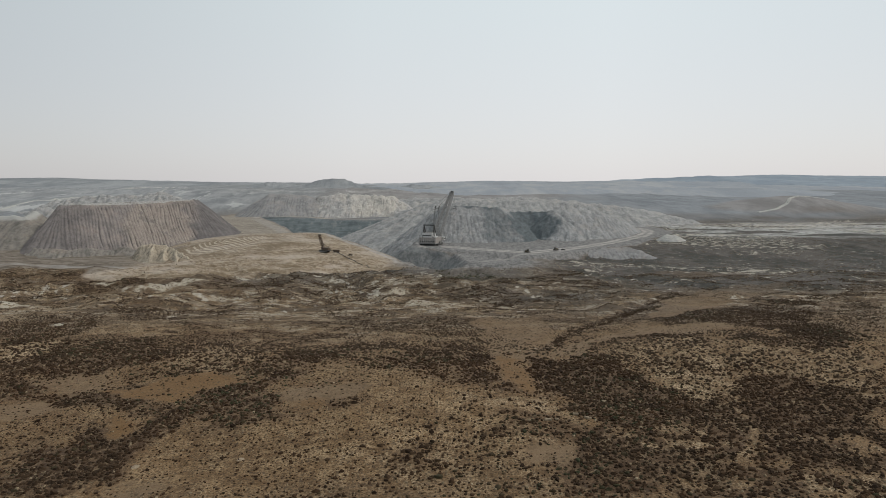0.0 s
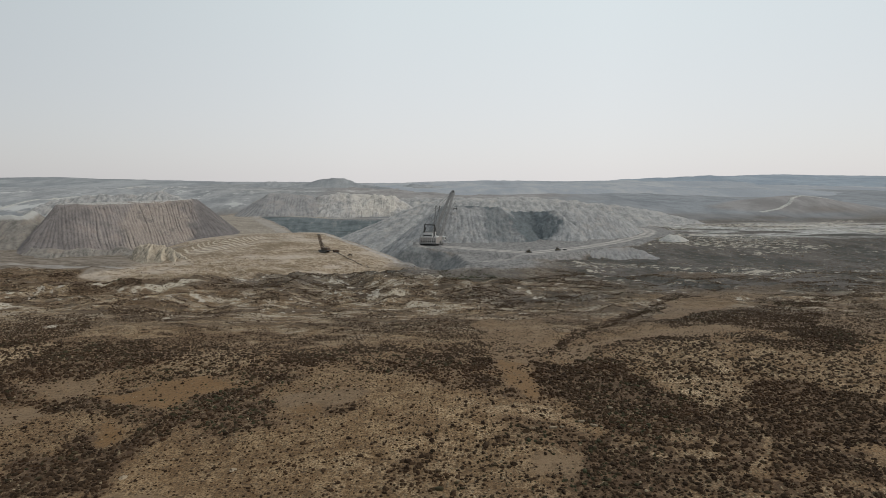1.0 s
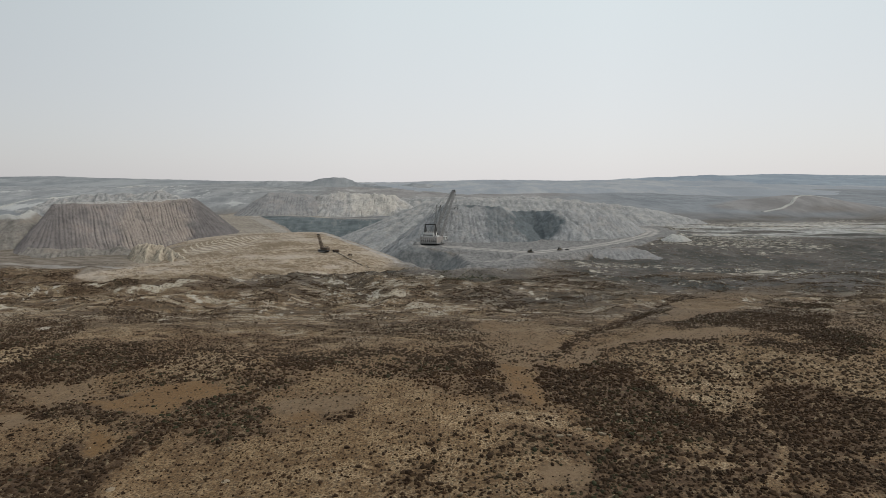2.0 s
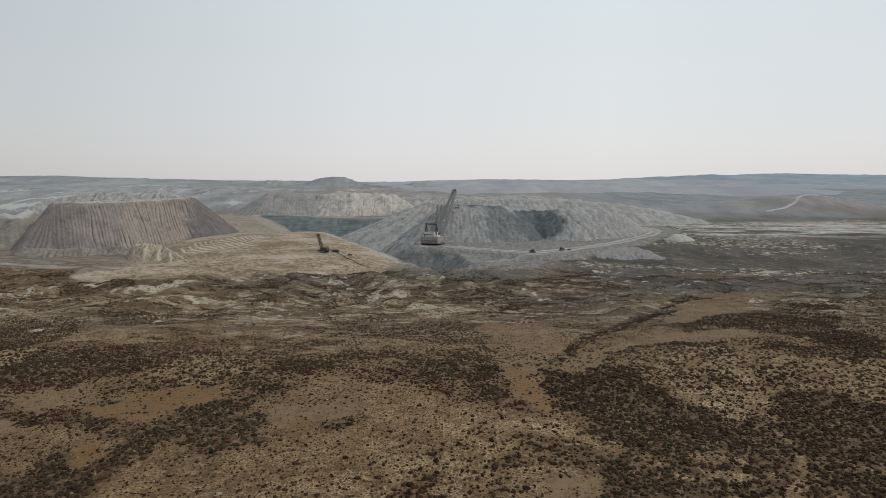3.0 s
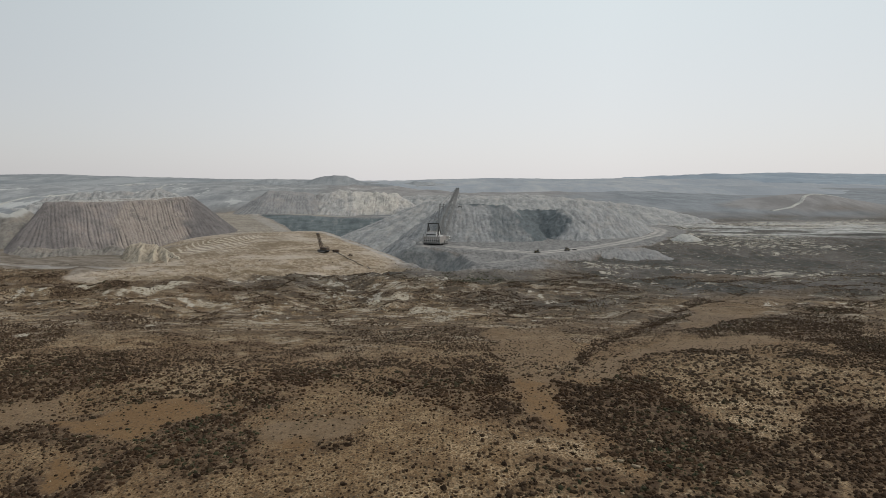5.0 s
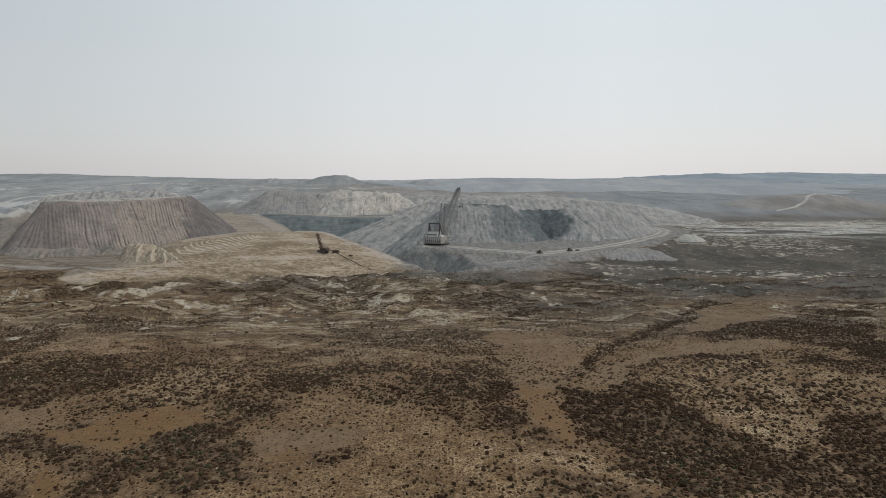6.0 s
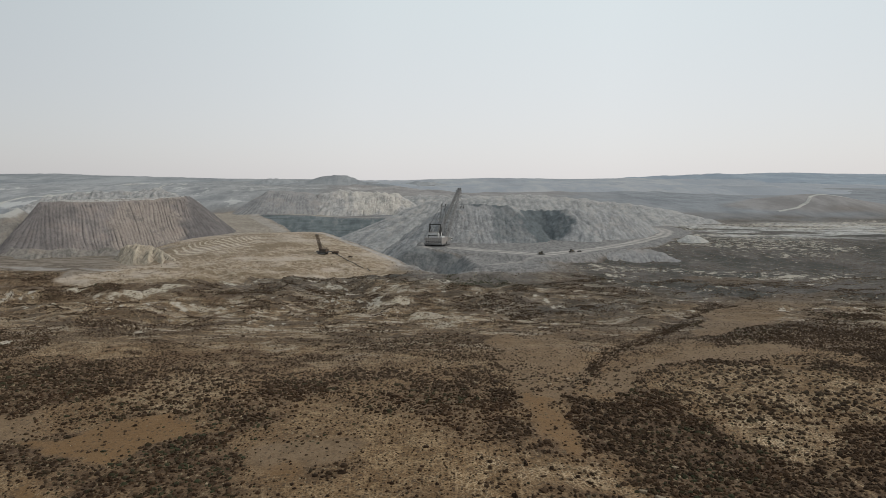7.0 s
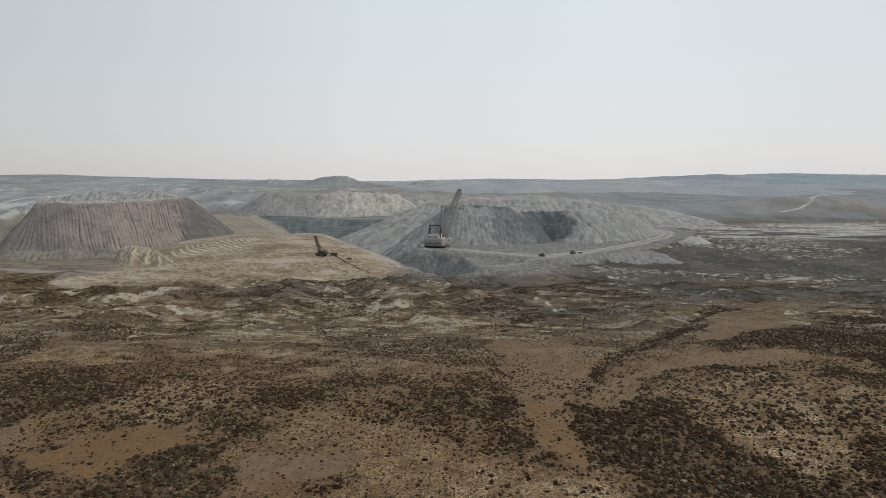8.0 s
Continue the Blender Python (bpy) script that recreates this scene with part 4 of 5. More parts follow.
    if squeeze:                                             # a steeper end
        wx = np.where(wx < squeeze[0], squeeze[0] + (wx - squeeze[0]) * squeeze[1], wx)
    best, dist, around = np.full(x.shape, -1e9), np.zeros(x.shape), np.zeros(x.shape)
    for ax, ay, az, bx, by, bz, u0 in runs:
        lx, ly = bx - ax, by - ay
        t = np.clip(((wx - ax) * lx + (wy - ay) * ly) / (lx * lx + ly * ly + 1e-9), 0, 1)
        ex, ey = wx - ax - t * lx, wy - ay - t * ly
        d = np.hypot(ex, ey)
        h = az + (bz - az) * t - slope * d - 0.09 * np.maximum(d - foot, 0)
        better = h > best
        best[better], dist[better] = h[better], d[better]
        around[better] = (u0 + t * math.hypot(lx, ly) + np.arctan2(ey, ex) * 34)[better]
    depth, width = rill
    wander = 1.1 * vnoise(around / (width * 4), dist / 70, seed + 3) + 0.3 * vnoise(around / width, dist / 25, seed + 10)
    furrow = 1 - np.abs(np.sin(math.pi * (around / (2 * width) + wander)))
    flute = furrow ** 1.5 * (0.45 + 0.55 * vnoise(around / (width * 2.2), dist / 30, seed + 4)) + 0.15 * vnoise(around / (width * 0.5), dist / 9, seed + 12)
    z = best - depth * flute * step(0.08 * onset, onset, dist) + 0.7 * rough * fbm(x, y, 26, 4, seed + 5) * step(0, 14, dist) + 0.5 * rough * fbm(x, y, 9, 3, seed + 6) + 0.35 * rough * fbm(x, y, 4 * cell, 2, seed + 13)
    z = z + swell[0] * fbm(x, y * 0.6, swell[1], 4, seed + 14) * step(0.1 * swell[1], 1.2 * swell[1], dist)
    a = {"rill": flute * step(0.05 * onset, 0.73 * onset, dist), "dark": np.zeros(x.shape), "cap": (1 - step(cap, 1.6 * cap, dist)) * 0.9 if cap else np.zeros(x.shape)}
    a["light"] = np.zeros(x.shape)
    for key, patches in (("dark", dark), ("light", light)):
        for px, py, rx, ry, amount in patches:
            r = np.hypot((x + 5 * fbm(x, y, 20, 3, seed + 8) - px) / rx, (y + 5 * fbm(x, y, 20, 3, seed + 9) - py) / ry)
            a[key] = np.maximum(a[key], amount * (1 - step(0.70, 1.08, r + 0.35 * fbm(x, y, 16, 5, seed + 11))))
    keep = z > height(x, y) - sink
    ob = grid_object(name, xs, ys, z, mat, a, keep)
    return tagged(ob, label, category, kind=kind)


# first dark patch: shade of the face turned from the sun, painted in
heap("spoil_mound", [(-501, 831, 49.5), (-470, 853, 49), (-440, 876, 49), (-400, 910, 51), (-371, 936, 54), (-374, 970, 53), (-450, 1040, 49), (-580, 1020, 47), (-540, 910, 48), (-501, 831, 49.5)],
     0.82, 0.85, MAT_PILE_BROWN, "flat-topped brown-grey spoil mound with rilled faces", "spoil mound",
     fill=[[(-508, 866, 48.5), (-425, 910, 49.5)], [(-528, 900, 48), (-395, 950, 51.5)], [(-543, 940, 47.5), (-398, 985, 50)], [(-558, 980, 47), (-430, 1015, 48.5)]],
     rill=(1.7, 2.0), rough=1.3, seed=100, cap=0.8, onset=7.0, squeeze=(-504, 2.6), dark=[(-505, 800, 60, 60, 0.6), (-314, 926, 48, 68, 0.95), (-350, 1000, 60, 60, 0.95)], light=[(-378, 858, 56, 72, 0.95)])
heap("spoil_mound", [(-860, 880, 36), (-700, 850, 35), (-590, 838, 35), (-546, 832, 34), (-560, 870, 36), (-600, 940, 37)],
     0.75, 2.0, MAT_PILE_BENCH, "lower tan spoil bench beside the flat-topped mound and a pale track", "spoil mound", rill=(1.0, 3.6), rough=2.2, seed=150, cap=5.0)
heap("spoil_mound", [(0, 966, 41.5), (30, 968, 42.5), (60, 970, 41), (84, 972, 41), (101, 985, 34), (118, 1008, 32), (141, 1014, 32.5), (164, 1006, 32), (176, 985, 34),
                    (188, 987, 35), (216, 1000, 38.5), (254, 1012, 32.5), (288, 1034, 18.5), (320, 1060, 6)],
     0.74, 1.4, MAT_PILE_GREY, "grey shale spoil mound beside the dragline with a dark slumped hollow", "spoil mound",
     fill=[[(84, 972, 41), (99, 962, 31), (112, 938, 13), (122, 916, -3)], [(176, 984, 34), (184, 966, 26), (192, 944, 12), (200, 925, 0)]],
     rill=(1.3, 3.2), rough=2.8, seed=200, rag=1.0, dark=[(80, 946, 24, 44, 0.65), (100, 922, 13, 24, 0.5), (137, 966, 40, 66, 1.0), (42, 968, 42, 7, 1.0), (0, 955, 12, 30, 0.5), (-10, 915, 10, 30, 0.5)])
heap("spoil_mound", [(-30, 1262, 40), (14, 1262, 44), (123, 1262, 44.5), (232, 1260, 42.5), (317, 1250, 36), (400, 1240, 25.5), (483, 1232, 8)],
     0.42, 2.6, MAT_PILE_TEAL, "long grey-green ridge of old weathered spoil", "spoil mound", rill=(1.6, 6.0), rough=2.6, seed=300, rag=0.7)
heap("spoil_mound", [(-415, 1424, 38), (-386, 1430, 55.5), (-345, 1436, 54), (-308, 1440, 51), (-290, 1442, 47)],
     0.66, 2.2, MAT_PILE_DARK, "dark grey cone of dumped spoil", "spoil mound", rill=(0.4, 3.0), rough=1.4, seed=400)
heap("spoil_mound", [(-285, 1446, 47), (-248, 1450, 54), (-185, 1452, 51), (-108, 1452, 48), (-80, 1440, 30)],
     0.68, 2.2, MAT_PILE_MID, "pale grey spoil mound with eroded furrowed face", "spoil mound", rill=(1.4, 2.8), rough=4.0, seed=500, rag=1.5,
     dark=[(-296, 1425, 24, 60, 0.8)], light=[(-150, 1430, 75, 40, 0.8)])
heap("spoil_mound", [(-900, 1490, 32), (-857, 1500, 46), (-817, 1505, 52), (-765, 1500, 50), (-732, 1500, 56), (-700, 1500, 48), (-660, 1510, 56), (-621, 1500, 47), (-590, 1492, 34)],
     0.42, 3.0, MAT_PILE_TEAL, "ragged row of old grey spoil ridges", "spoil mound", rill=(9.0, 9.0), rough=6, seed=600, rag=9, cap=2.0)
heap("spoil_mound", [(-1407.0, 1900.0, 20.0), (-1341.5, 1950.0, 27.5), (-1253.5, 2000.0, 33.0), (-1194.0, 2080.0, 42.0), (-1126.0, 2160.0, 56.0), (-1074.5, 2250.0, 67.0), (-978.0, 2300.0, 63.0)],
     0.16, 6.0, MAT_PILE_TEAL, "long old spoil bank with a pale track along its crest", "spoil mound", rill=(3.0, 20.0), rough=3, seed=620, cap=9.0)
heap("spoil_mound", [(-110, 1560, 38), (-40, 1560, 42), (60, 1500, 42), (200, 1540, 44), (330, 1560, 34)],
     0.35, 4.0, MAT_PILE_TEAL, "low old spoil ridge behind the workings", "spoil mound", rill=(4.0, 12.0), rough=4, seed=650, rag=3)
heap("talus_bank", [(-500, 770, -4), (-478, 762, -1.5), (-455, 768, -4), (-436, 778, -2.5), (-415, 784, -5), (-398, 790, -2), (-384, 786, -5)],
     0.55, 1.2, MAT_PILE_BENCH, "low tan bank of slumped talus along the mound's foot", "talus", rill=(1.2, 3.0), rough=2.6, seed=680, sink=0.8, rag=2.5, onset=5.0)
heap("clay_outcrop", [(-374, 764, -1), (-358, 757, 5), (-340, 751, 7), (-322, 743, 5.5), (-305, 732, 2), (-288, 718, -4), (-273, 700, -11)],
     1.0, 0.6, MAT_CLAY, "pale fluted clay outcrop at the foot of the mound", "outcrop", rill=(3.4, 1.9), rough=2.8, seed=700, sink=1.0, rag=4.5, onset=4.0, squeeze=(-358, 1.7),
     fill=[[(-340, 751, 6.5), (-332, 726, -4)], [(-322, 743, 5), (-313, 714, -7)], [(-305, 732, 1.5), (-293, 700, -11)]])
heap("dirt_cone", [(192, 800, -8.5), (208, 806, -5.5), (226, 809, -4.5), (242, 806, -6.5), (256, 800, -9)], 0.42, 1.4, MAT_PILE_DARK, "low brown berm of dumped dirt below the haul road", "dirt pile", rill=(0.6, 4.0), rough=1.6, seed=760, sink=0.6)
heap("dirt_cone", [(334, 930, 1.5), (346, 932, 0.5)], 0.55, 1.5, MAT_PILE_PALE, "small pale cone of dumped dirt on the plain", "dirt pile",
     rill=(0.6, 4.0), rough=0.5, seed=750, sink=1.0)
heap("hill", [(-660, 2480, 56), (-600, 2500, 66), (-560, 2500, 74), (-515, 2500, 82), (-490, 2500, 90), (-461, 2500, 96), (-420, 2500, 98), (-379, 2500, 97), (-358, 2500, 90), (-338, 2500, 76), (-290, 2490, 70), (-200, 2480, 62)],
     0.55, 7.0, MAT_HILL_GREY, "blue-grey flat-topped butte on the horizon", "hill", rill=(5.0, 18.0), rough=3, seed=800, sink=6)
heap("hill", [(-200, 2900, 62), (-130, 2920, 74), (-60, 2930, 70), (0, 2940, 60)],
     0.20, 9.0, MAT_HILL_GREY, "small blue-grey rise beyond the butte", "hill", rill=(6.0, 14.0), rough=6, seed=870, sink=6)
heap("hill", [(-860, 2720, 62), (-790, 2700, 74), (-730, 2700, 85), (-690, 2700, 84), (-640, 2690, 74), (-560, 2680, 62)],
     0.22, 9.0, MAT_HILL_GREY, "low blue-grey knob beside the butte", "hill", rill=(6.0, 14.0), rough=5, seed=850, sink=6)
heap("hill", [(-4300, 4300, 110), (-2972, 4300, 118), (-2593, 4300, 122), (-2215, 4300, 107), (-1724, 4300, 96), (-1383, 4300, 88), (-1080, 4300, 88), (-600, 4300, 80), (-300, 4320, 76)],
     0.036, 34.0, MAT_HILL_GREY, "long low sagebrush hill on the horizon, greyed by painted haze", "hill", rill=(6.0, 60.0), rough=2.5, swell=(16, 420), seed=900, foot=1450, sink=8, rag=0.6, onset=400)
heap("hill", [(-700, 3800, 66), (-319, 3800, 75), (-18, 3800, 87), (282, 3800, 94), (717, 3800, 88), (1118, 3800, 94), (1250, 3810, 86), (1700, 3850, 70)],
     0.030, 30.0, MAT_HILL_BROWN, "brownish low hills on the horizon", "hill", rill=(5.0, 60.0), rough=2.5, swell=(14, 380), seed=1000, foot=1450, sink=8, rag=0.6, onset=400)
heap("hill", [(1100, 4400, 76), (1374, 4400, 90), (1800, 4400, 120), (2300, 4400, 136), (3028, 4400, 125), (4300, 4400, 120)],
     0.042, 34.0, MAT_HILL_BLUE, "broad sagebrush hill on the horizon, blue-grey from painted haze", "hill", rill=(8.0, 70.0), rough=2.5, swell=(18, 420), seed=1100, foot=1450, sink=8, rag=0.6, onset=400)


# ---------------------------------------------------------------- sagebrush
def scatter(spacing, y0, y1, seed, seen=0.80, margin=25):
    """Jittered places over the land in front of the workings."""
    rng = np.random.default_rng(seed)
    ys = np.arange(y0, y1, spacing)
    half = seen * y1 + margin
    xs = np.arange(-half, half, spacing)
    x, y = np.meshgrid(xs, ys)
    x = x.ravel() + rng.uniform(-0.5, 0.5, x.size) * spacing
    y = y.ravel() + rng.uniform(-0.5, 0.5, y.size) * spacing
    ok = np.abs(x) < seen * y + margin
    return x[ok], y[ok], rng


def brush(name, x, y, size, rng, sides, leaves, label, spread=0.3):
    """Low dark shrubs: each a lumpy dome with ragged leaf clumps standing out of it."""
    n = len(x)
    z = height(x, y)
    thicket = soil("brush", x, y)
    straw = (rng.uniform(0, 1, n) < (0.30 + 0.14 * np.maximum(soil("pale", x, y), soil("straw", x, y))) * (1 - 0.8 * thicket) * (1 - 0.6 * step(600, 700, y))) * rng.uniform(0.55, 1, n)
    size = size * (1 - 0.42 * (straw > 0) * (1 - 0.6 * step(300, 400, y)))
    s = size[:, None]
    stretch = rng.uniform(0.75, 1.35, (n, 1))
    # dome: two rings and a top
    turn = rng.uniform(0, 6.3, (n, 1)) + np.arange(sides) * 2 * np.pi / sides
    r0, r1 = rng.uniform(0.6, 1.05, (n, sides)), rng.uniform(0.35, 0.85, (n, sides))
    h1 = rng.uniform(0.25, 0.62, (n, sides))
    a1 = turn + np.pi / sides
    ring0 = np.stack([x[:, None] + s * r0 * np.cos(turn) * stretch, y[:, None] + s * r0 * np.sin(turn) / stretch, np.repeat(z[:, None] - 0.15, sides, 1)], -1)
    ring1 = np.stack([x[:, None] + s * r1 * np.cos(a1) * stretch, y[:, None] + s * r1 * np.sin(a1) / stretch, z[:, None] + s * h1], -1)
    top = np.stack([x + size * rng.uniform(-0.25, 0.25, n), y + size * rng.uniform(-0.25, 0.25, n), z + size * rng.uniform(0.6, 0.85, n)], -1)[:, None]
    dome = np.concatenate([ring0, ring1, top], 1)
    k = np.arange(sides)
    nxt = (k + 1) % sides
    tri = np.concatenate([np.stack([k, nxt, sides + k], 1), np.stack([nxt, sides + nxt, sides + k], 1), np.stack([sides + k, sides + nxt, np.full(sides, 2 * sides)], 1)])
    per = 2 * sides + 1
    faces = (np.arange(n)[:, None, None] * per + tri[None]).reshape(-1, 3)
    # leaf clumps
    ang = rng.uniform(0, 2 * np.pi, (n, leaves))
    up = rng.uniform(0.15, 1, (n, leaves))
    rad = np.sqrt(1 - 0.8 * up ** 2) * rng.uniform(0.7, 1.05, (n, leaves))
    c = np.stack([x[:, None] + s * rad * np.cos(ang) * stretch, y[:, None] + s * rad * np.sin(ang) / stretch, z[:, None] + s * up * 0.7], -1)
    corner = rng.normal(0, 1, (n, leaves, 3, 3))
    corner /= np.linalg.norm(corner, axis=-1, keepdims=True)
    co = c[:, :, None, :] + corner * (s * spread)[..., None, None] * rng.uniform(0.7, 1.3, (n, leaves, 1, 1))
    co[..., 2] = np.maximum(co[..., 2], z[:, None, None] - 0.1)
    base = n * per
    co = np.concatenate([dome.reshape(-1, 3), co.reshape(-1, 3)])
    faces = np.concatenate([faces, base + np.arange(n * leaves * 3).reshape(-1, 3)])
    shade = rng.uniform(0, 1, n)
    tint = rng.uniform(0, 1, n) * (0.55 + 0.5 * vnoise(x / 30, y / 30, 77)) + 0.8 * np.exp(-((x - 25) / 50) ** 2 - ((y - 600) / 45) ** 2) + 0.35 * step(600, 700, y)
    tone = np.clip(np.concatenate([np.repeat(shade, per), np.repeat(shade, leaves * 3)]) + rng.normal(0, 0.15, len(co)), 0, 1)
    green = np.concatenate([np.repeat(tint, per), np.repeat(tint, leaves * 3)])
    # distance haze for the brush colour: stronger farther off, weaker in thickets
    hazed = step(230, 430, y + 60 * fbm(x * 0.7, y, 80, 4, 56)) * (0.7 + 0.3 * step(-200, 60, x))
    hazed *= 1 - np.exp(-((x - 25) / 55) ** 2 - ((y - 605) / 48) ** 2)
    hazed *= 1 - 0.8 * thicket
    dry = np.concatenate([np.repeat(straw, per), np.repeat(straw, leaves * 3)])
    grey = np.concatenate([np.repeat(hazed, per), np.repeat(hazed, leaves * 3)])
    rusty = step(0.45, 0.75, vnoise(x / 17, y / 17, 78)) * rng.uniform(0.3, 1, n)
    warm = np.concatenate([np.repeat(rusty, per), np.repeat(rusty, leaves * 3)])
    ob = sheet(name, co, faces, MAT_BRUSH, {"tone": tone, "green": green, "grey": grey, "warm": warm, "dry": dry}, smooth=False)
    return tagged(ob, label, "shrubs", kind="stuff")


def chance(x, y):
    """How likely a shrub is to stand at a place."""
    p = np.clip(0.52 + 0.40 * fbm(x, y, 24, 4, 61), 0.06, 1)
    far = step(380, 450, y)
    pale = np.maximum(soil("pale", x, y), soil("straw", x, y))
    fine = soil("straw", x, y) * (1 - far)
    p = p * (1 - 0.3 * far) * (1 - pale) + (0.47 + 0.18 * fine + 0.22 * fbm(x, y, 15, 3, 93)) * (1 - 0.5 * far) * pale
    p = np.maximum(p, soil("brush", x, y) * np.clip(0.92 + 0.42 * fbm(x, y, 8, 3, 94), 0.3, 1))
    p = p * (1 - 0.72 * soil("bare", x, y)) * (1 - 0.85 * soil("rust", x, y)) * (1 - soil("white", x, y))
    return (p * (1 - soil("tan", x, y)) + 0.05 * soil("tan", x, y) * (1 - step(680, 710, y))) * (1 - soil("spoil", x, y)) * (1 - soil("road", x, y))


def grow():
    x, y, rng = scatter(1.08, 125, 335, 71)
    ok = rng.uniform(0, 1, len(x)) < 0.86 * chance(x, y)
    x, y = x[ok], y[ok]
    thick = np.clip(soil("brush", x, y) + 0.65 * soil("pale", x, y) + 0.25 * step(-0.1, 0.4, fbm(x, y, 40, 3, 80)) * step(-20, 60, x), 0, 1)
    size = np.clip(np.exp(rng.normal(-1.0 + 0.50 * thick - 0.42 * soil("straw", x, y) * (1 - soil("brush", x, y)) - 0.25 * soil("bare", x, y), 0.36, len(x))), 0.15, 1.2) * (1 + (0.34 - 0.20 * soil("brush", x, y)) * step(205, 290, y))
    brush("sagebrush", x, y, size, rng, 5, 9, "dark brown sagebrush and straw tufts scattered over dry rangeland", 0.26)
    x, y, rng = scatter(1.05, 335, 640, 72, 0.76)
    clump = step(-0.12, 0.22, fbm(x * 0.6, y, 9, 3, 99))
    back = step(380, 440, y)
    ok = rng.uniform(0, 1, len(x)) < (0.92 * (1 - back) + (0.10 + 0.22 * step(40, 120, x) + 0.95 * clump) * back) * chance(x, y)
    x, y, clump, back = x[ok], y[ok], clump[ok], back[ok]
    size = np.clip(np.exp(rng.normal(-1.04 + 0.34 * clump * back, 0.34, len(x))), 0.18, 0.9) * (0.88 + (0.75 - 0.35 * back) * soil("brush", x, y))
    brush("sagebrush", x, y, size, rng, 3, 1, "dark sagebrush and pale grass tufts among eroded hummocks")
    x, y, rng = scatter(1.85, 640, 980, 73, 0.72)
    ok = rng.uniform(0, 1, len(x)) < 0.95 * chance(x, y)
    x, y = x[ok], y[ok]
    size = np.clip(np.exp(rng.normal(-0.92, 0.38, len(x))), 0.25, 1.2)
    brush("sagebrush", x, y, size, rng, 4, 1, "distant dark sagebrush on the plain")


grow()


# ---------------------------------------------------------------- machine helpers
MAT_HOUSE = make_plain("faded_cream_paint", (0.30, 0.272, 0.256), 0.6, 0.0, 0.35, 0.4)
MAT_ROOF = make_plain("pale_grey_sheet_roof", (0.55, 0.545, 0.535), 0.55, 0.0, 0.3, 0.5)
MAT_STEEL = make_plain("weathered_grey_steel", (0.23, 0.225, 0.22), 0.6, 0.1, 0.4, 0.8)
MAT_DARK = make_plain("dark_greasy_steel", (0.055, 0.052, 0.05), 0.55, 0.2, 0.4, 0.9)
MAT_GLASS = make_plain("dark_window_glass", (0.03, 0.035, 0.04), 0.12, 0.0, 0.1)
MAT_RUBBER = make_plain("dusty_black_rubber", (0.06, 0.055, 0.05), 0.9, 0.0, 0.5)
MAT_RUSTY = make_plain("rusty_brown_machine_paint", (0.105, 0.068, 0.046), 0.7, 0.1, 0.4, 0.8)
MAT_YELLOW = make_plain("dusty_dull_yellow_paint", (0.115, 0.088, 0.05), 0.6, 0.0, 0.5, 1.0)
MAT_WHITE = make_plain("dusty_white_paint", (0.55, 0.53, 0.5), 0.45, 0.0, 0.25, 1.0)
MAT_STONE = make_spoil_material("pale_sandstone", (0.27, 0.210, 0.145), (0.44, 0.355, 0.255), (0.2, 0.165, 0.12), 0.2)


def part(name, bm, mat, parent, label=""):
    """Links a bmesh as one mesh object under a thing or part."""
    me = bpy.data.meshes.new(name)
    bm.to_mesh(me)
    bm.free()
    me.materials.append(mat)
    ob = new(name, me)
    ob.parent = parent
    if label:
        ob["label"] = label
    return ob


def thing(name, label, category, m, group=""):
    ob = new(name)
    ob.empty_display_size = 0.5
    ob.matrix_world = m
    return tagged(ob, label, category, group)


def add_box(bm, x, y, z, sx, sy, sz, bevel=0.12, turn=None, taper=1.0):
    """A box by its middle and sizes, its edges chamfered; taper narrows the top."""
    made = bmesh.ops.create_cube(bm, size=1)["verts"]
    for v in made:
        k = taper if v.co.z > 0 else 1.0
        v.co = Vector((v.co.x * sx * k, v.co.y * sy * k, v.co.z * sz))
    if bevel:
        edges = {e for v in made for e in v.link_edges}
        made = [v for v in bmesh.ops.bevel(bm, geom=list(edges), offset=bevel, segments=1, affect="EDGES")["verts"]]
    m = Matrix.Translation((x, y, z)) @ (turn.to_4x4() if turn else Matrix())
    bmesh.ops.transform(bm, matrix=m, verts=list(set(made)))
    return bm


def box(x, y, z, sx, sy, sz, bevel=0.12, turn=None, taper=1.0):
    return add_box(bmesh.new(), x, y, z, sx, sy, sz, bevel, turn, taper)


def add_bar(bm, a, b, r, sides=6):
    """A round bar from a to b."""
    a, b = Vector(a), Vector(b)
    d = b - a
    turn = d.to_track_quat("Z", "Y").to_matrix().to_4x4()
    bmesh.ops.create_cone(bm, cap_ends=True, segments=sides, radius1=r, radius2=r, depth=d.length,
                          matrix=Matrix.Translation((a + b) / 2) @ turn)
    return bm


def bar(a, b, r, sides=6):
    return add_bar(bmesh.new(), a, b, r, sides)


def disc(x, y, z, r, depth, axis="X", sides=20):
    """A wheel or drum by its middle, with chamfered rims."""
    bm = bmesh.new()
    bmesh.ops.create_cone(bm, cap_ends=True, segments=sides, radius1=r, radius2=r, depth=depth)
    rims = [e for e in bm.edges if abs(e.verts[0].co.z - e.verts[1].co.z) < 1e-5]
    bmesh.ops.bevel(bm, geom=rims, offset=min(r, depth) * 0.12, segments=1, affect="EDGES")
    turn = {"X": Matrix.Rotation(math.pi / 2, 4, "Y"), "Y": Matrix.Rotation(math.pi / 2, 4, "X"), "Z": Matrix()}[axis]
    bmesh.ops.transform(bm, matrix=Matrix.Translation((x, y, z)) @ turn, verts=bm.verts)
    return bm


def lattice_leg(parent, name, a, b, w0, w1, panels, chord, brace, mat):
    """A square lattice mast from a to b: four chord bars and a zigzag of lacing."""
    a, b = Vector(a), Vector(b)
    d = (b - a).normalized()
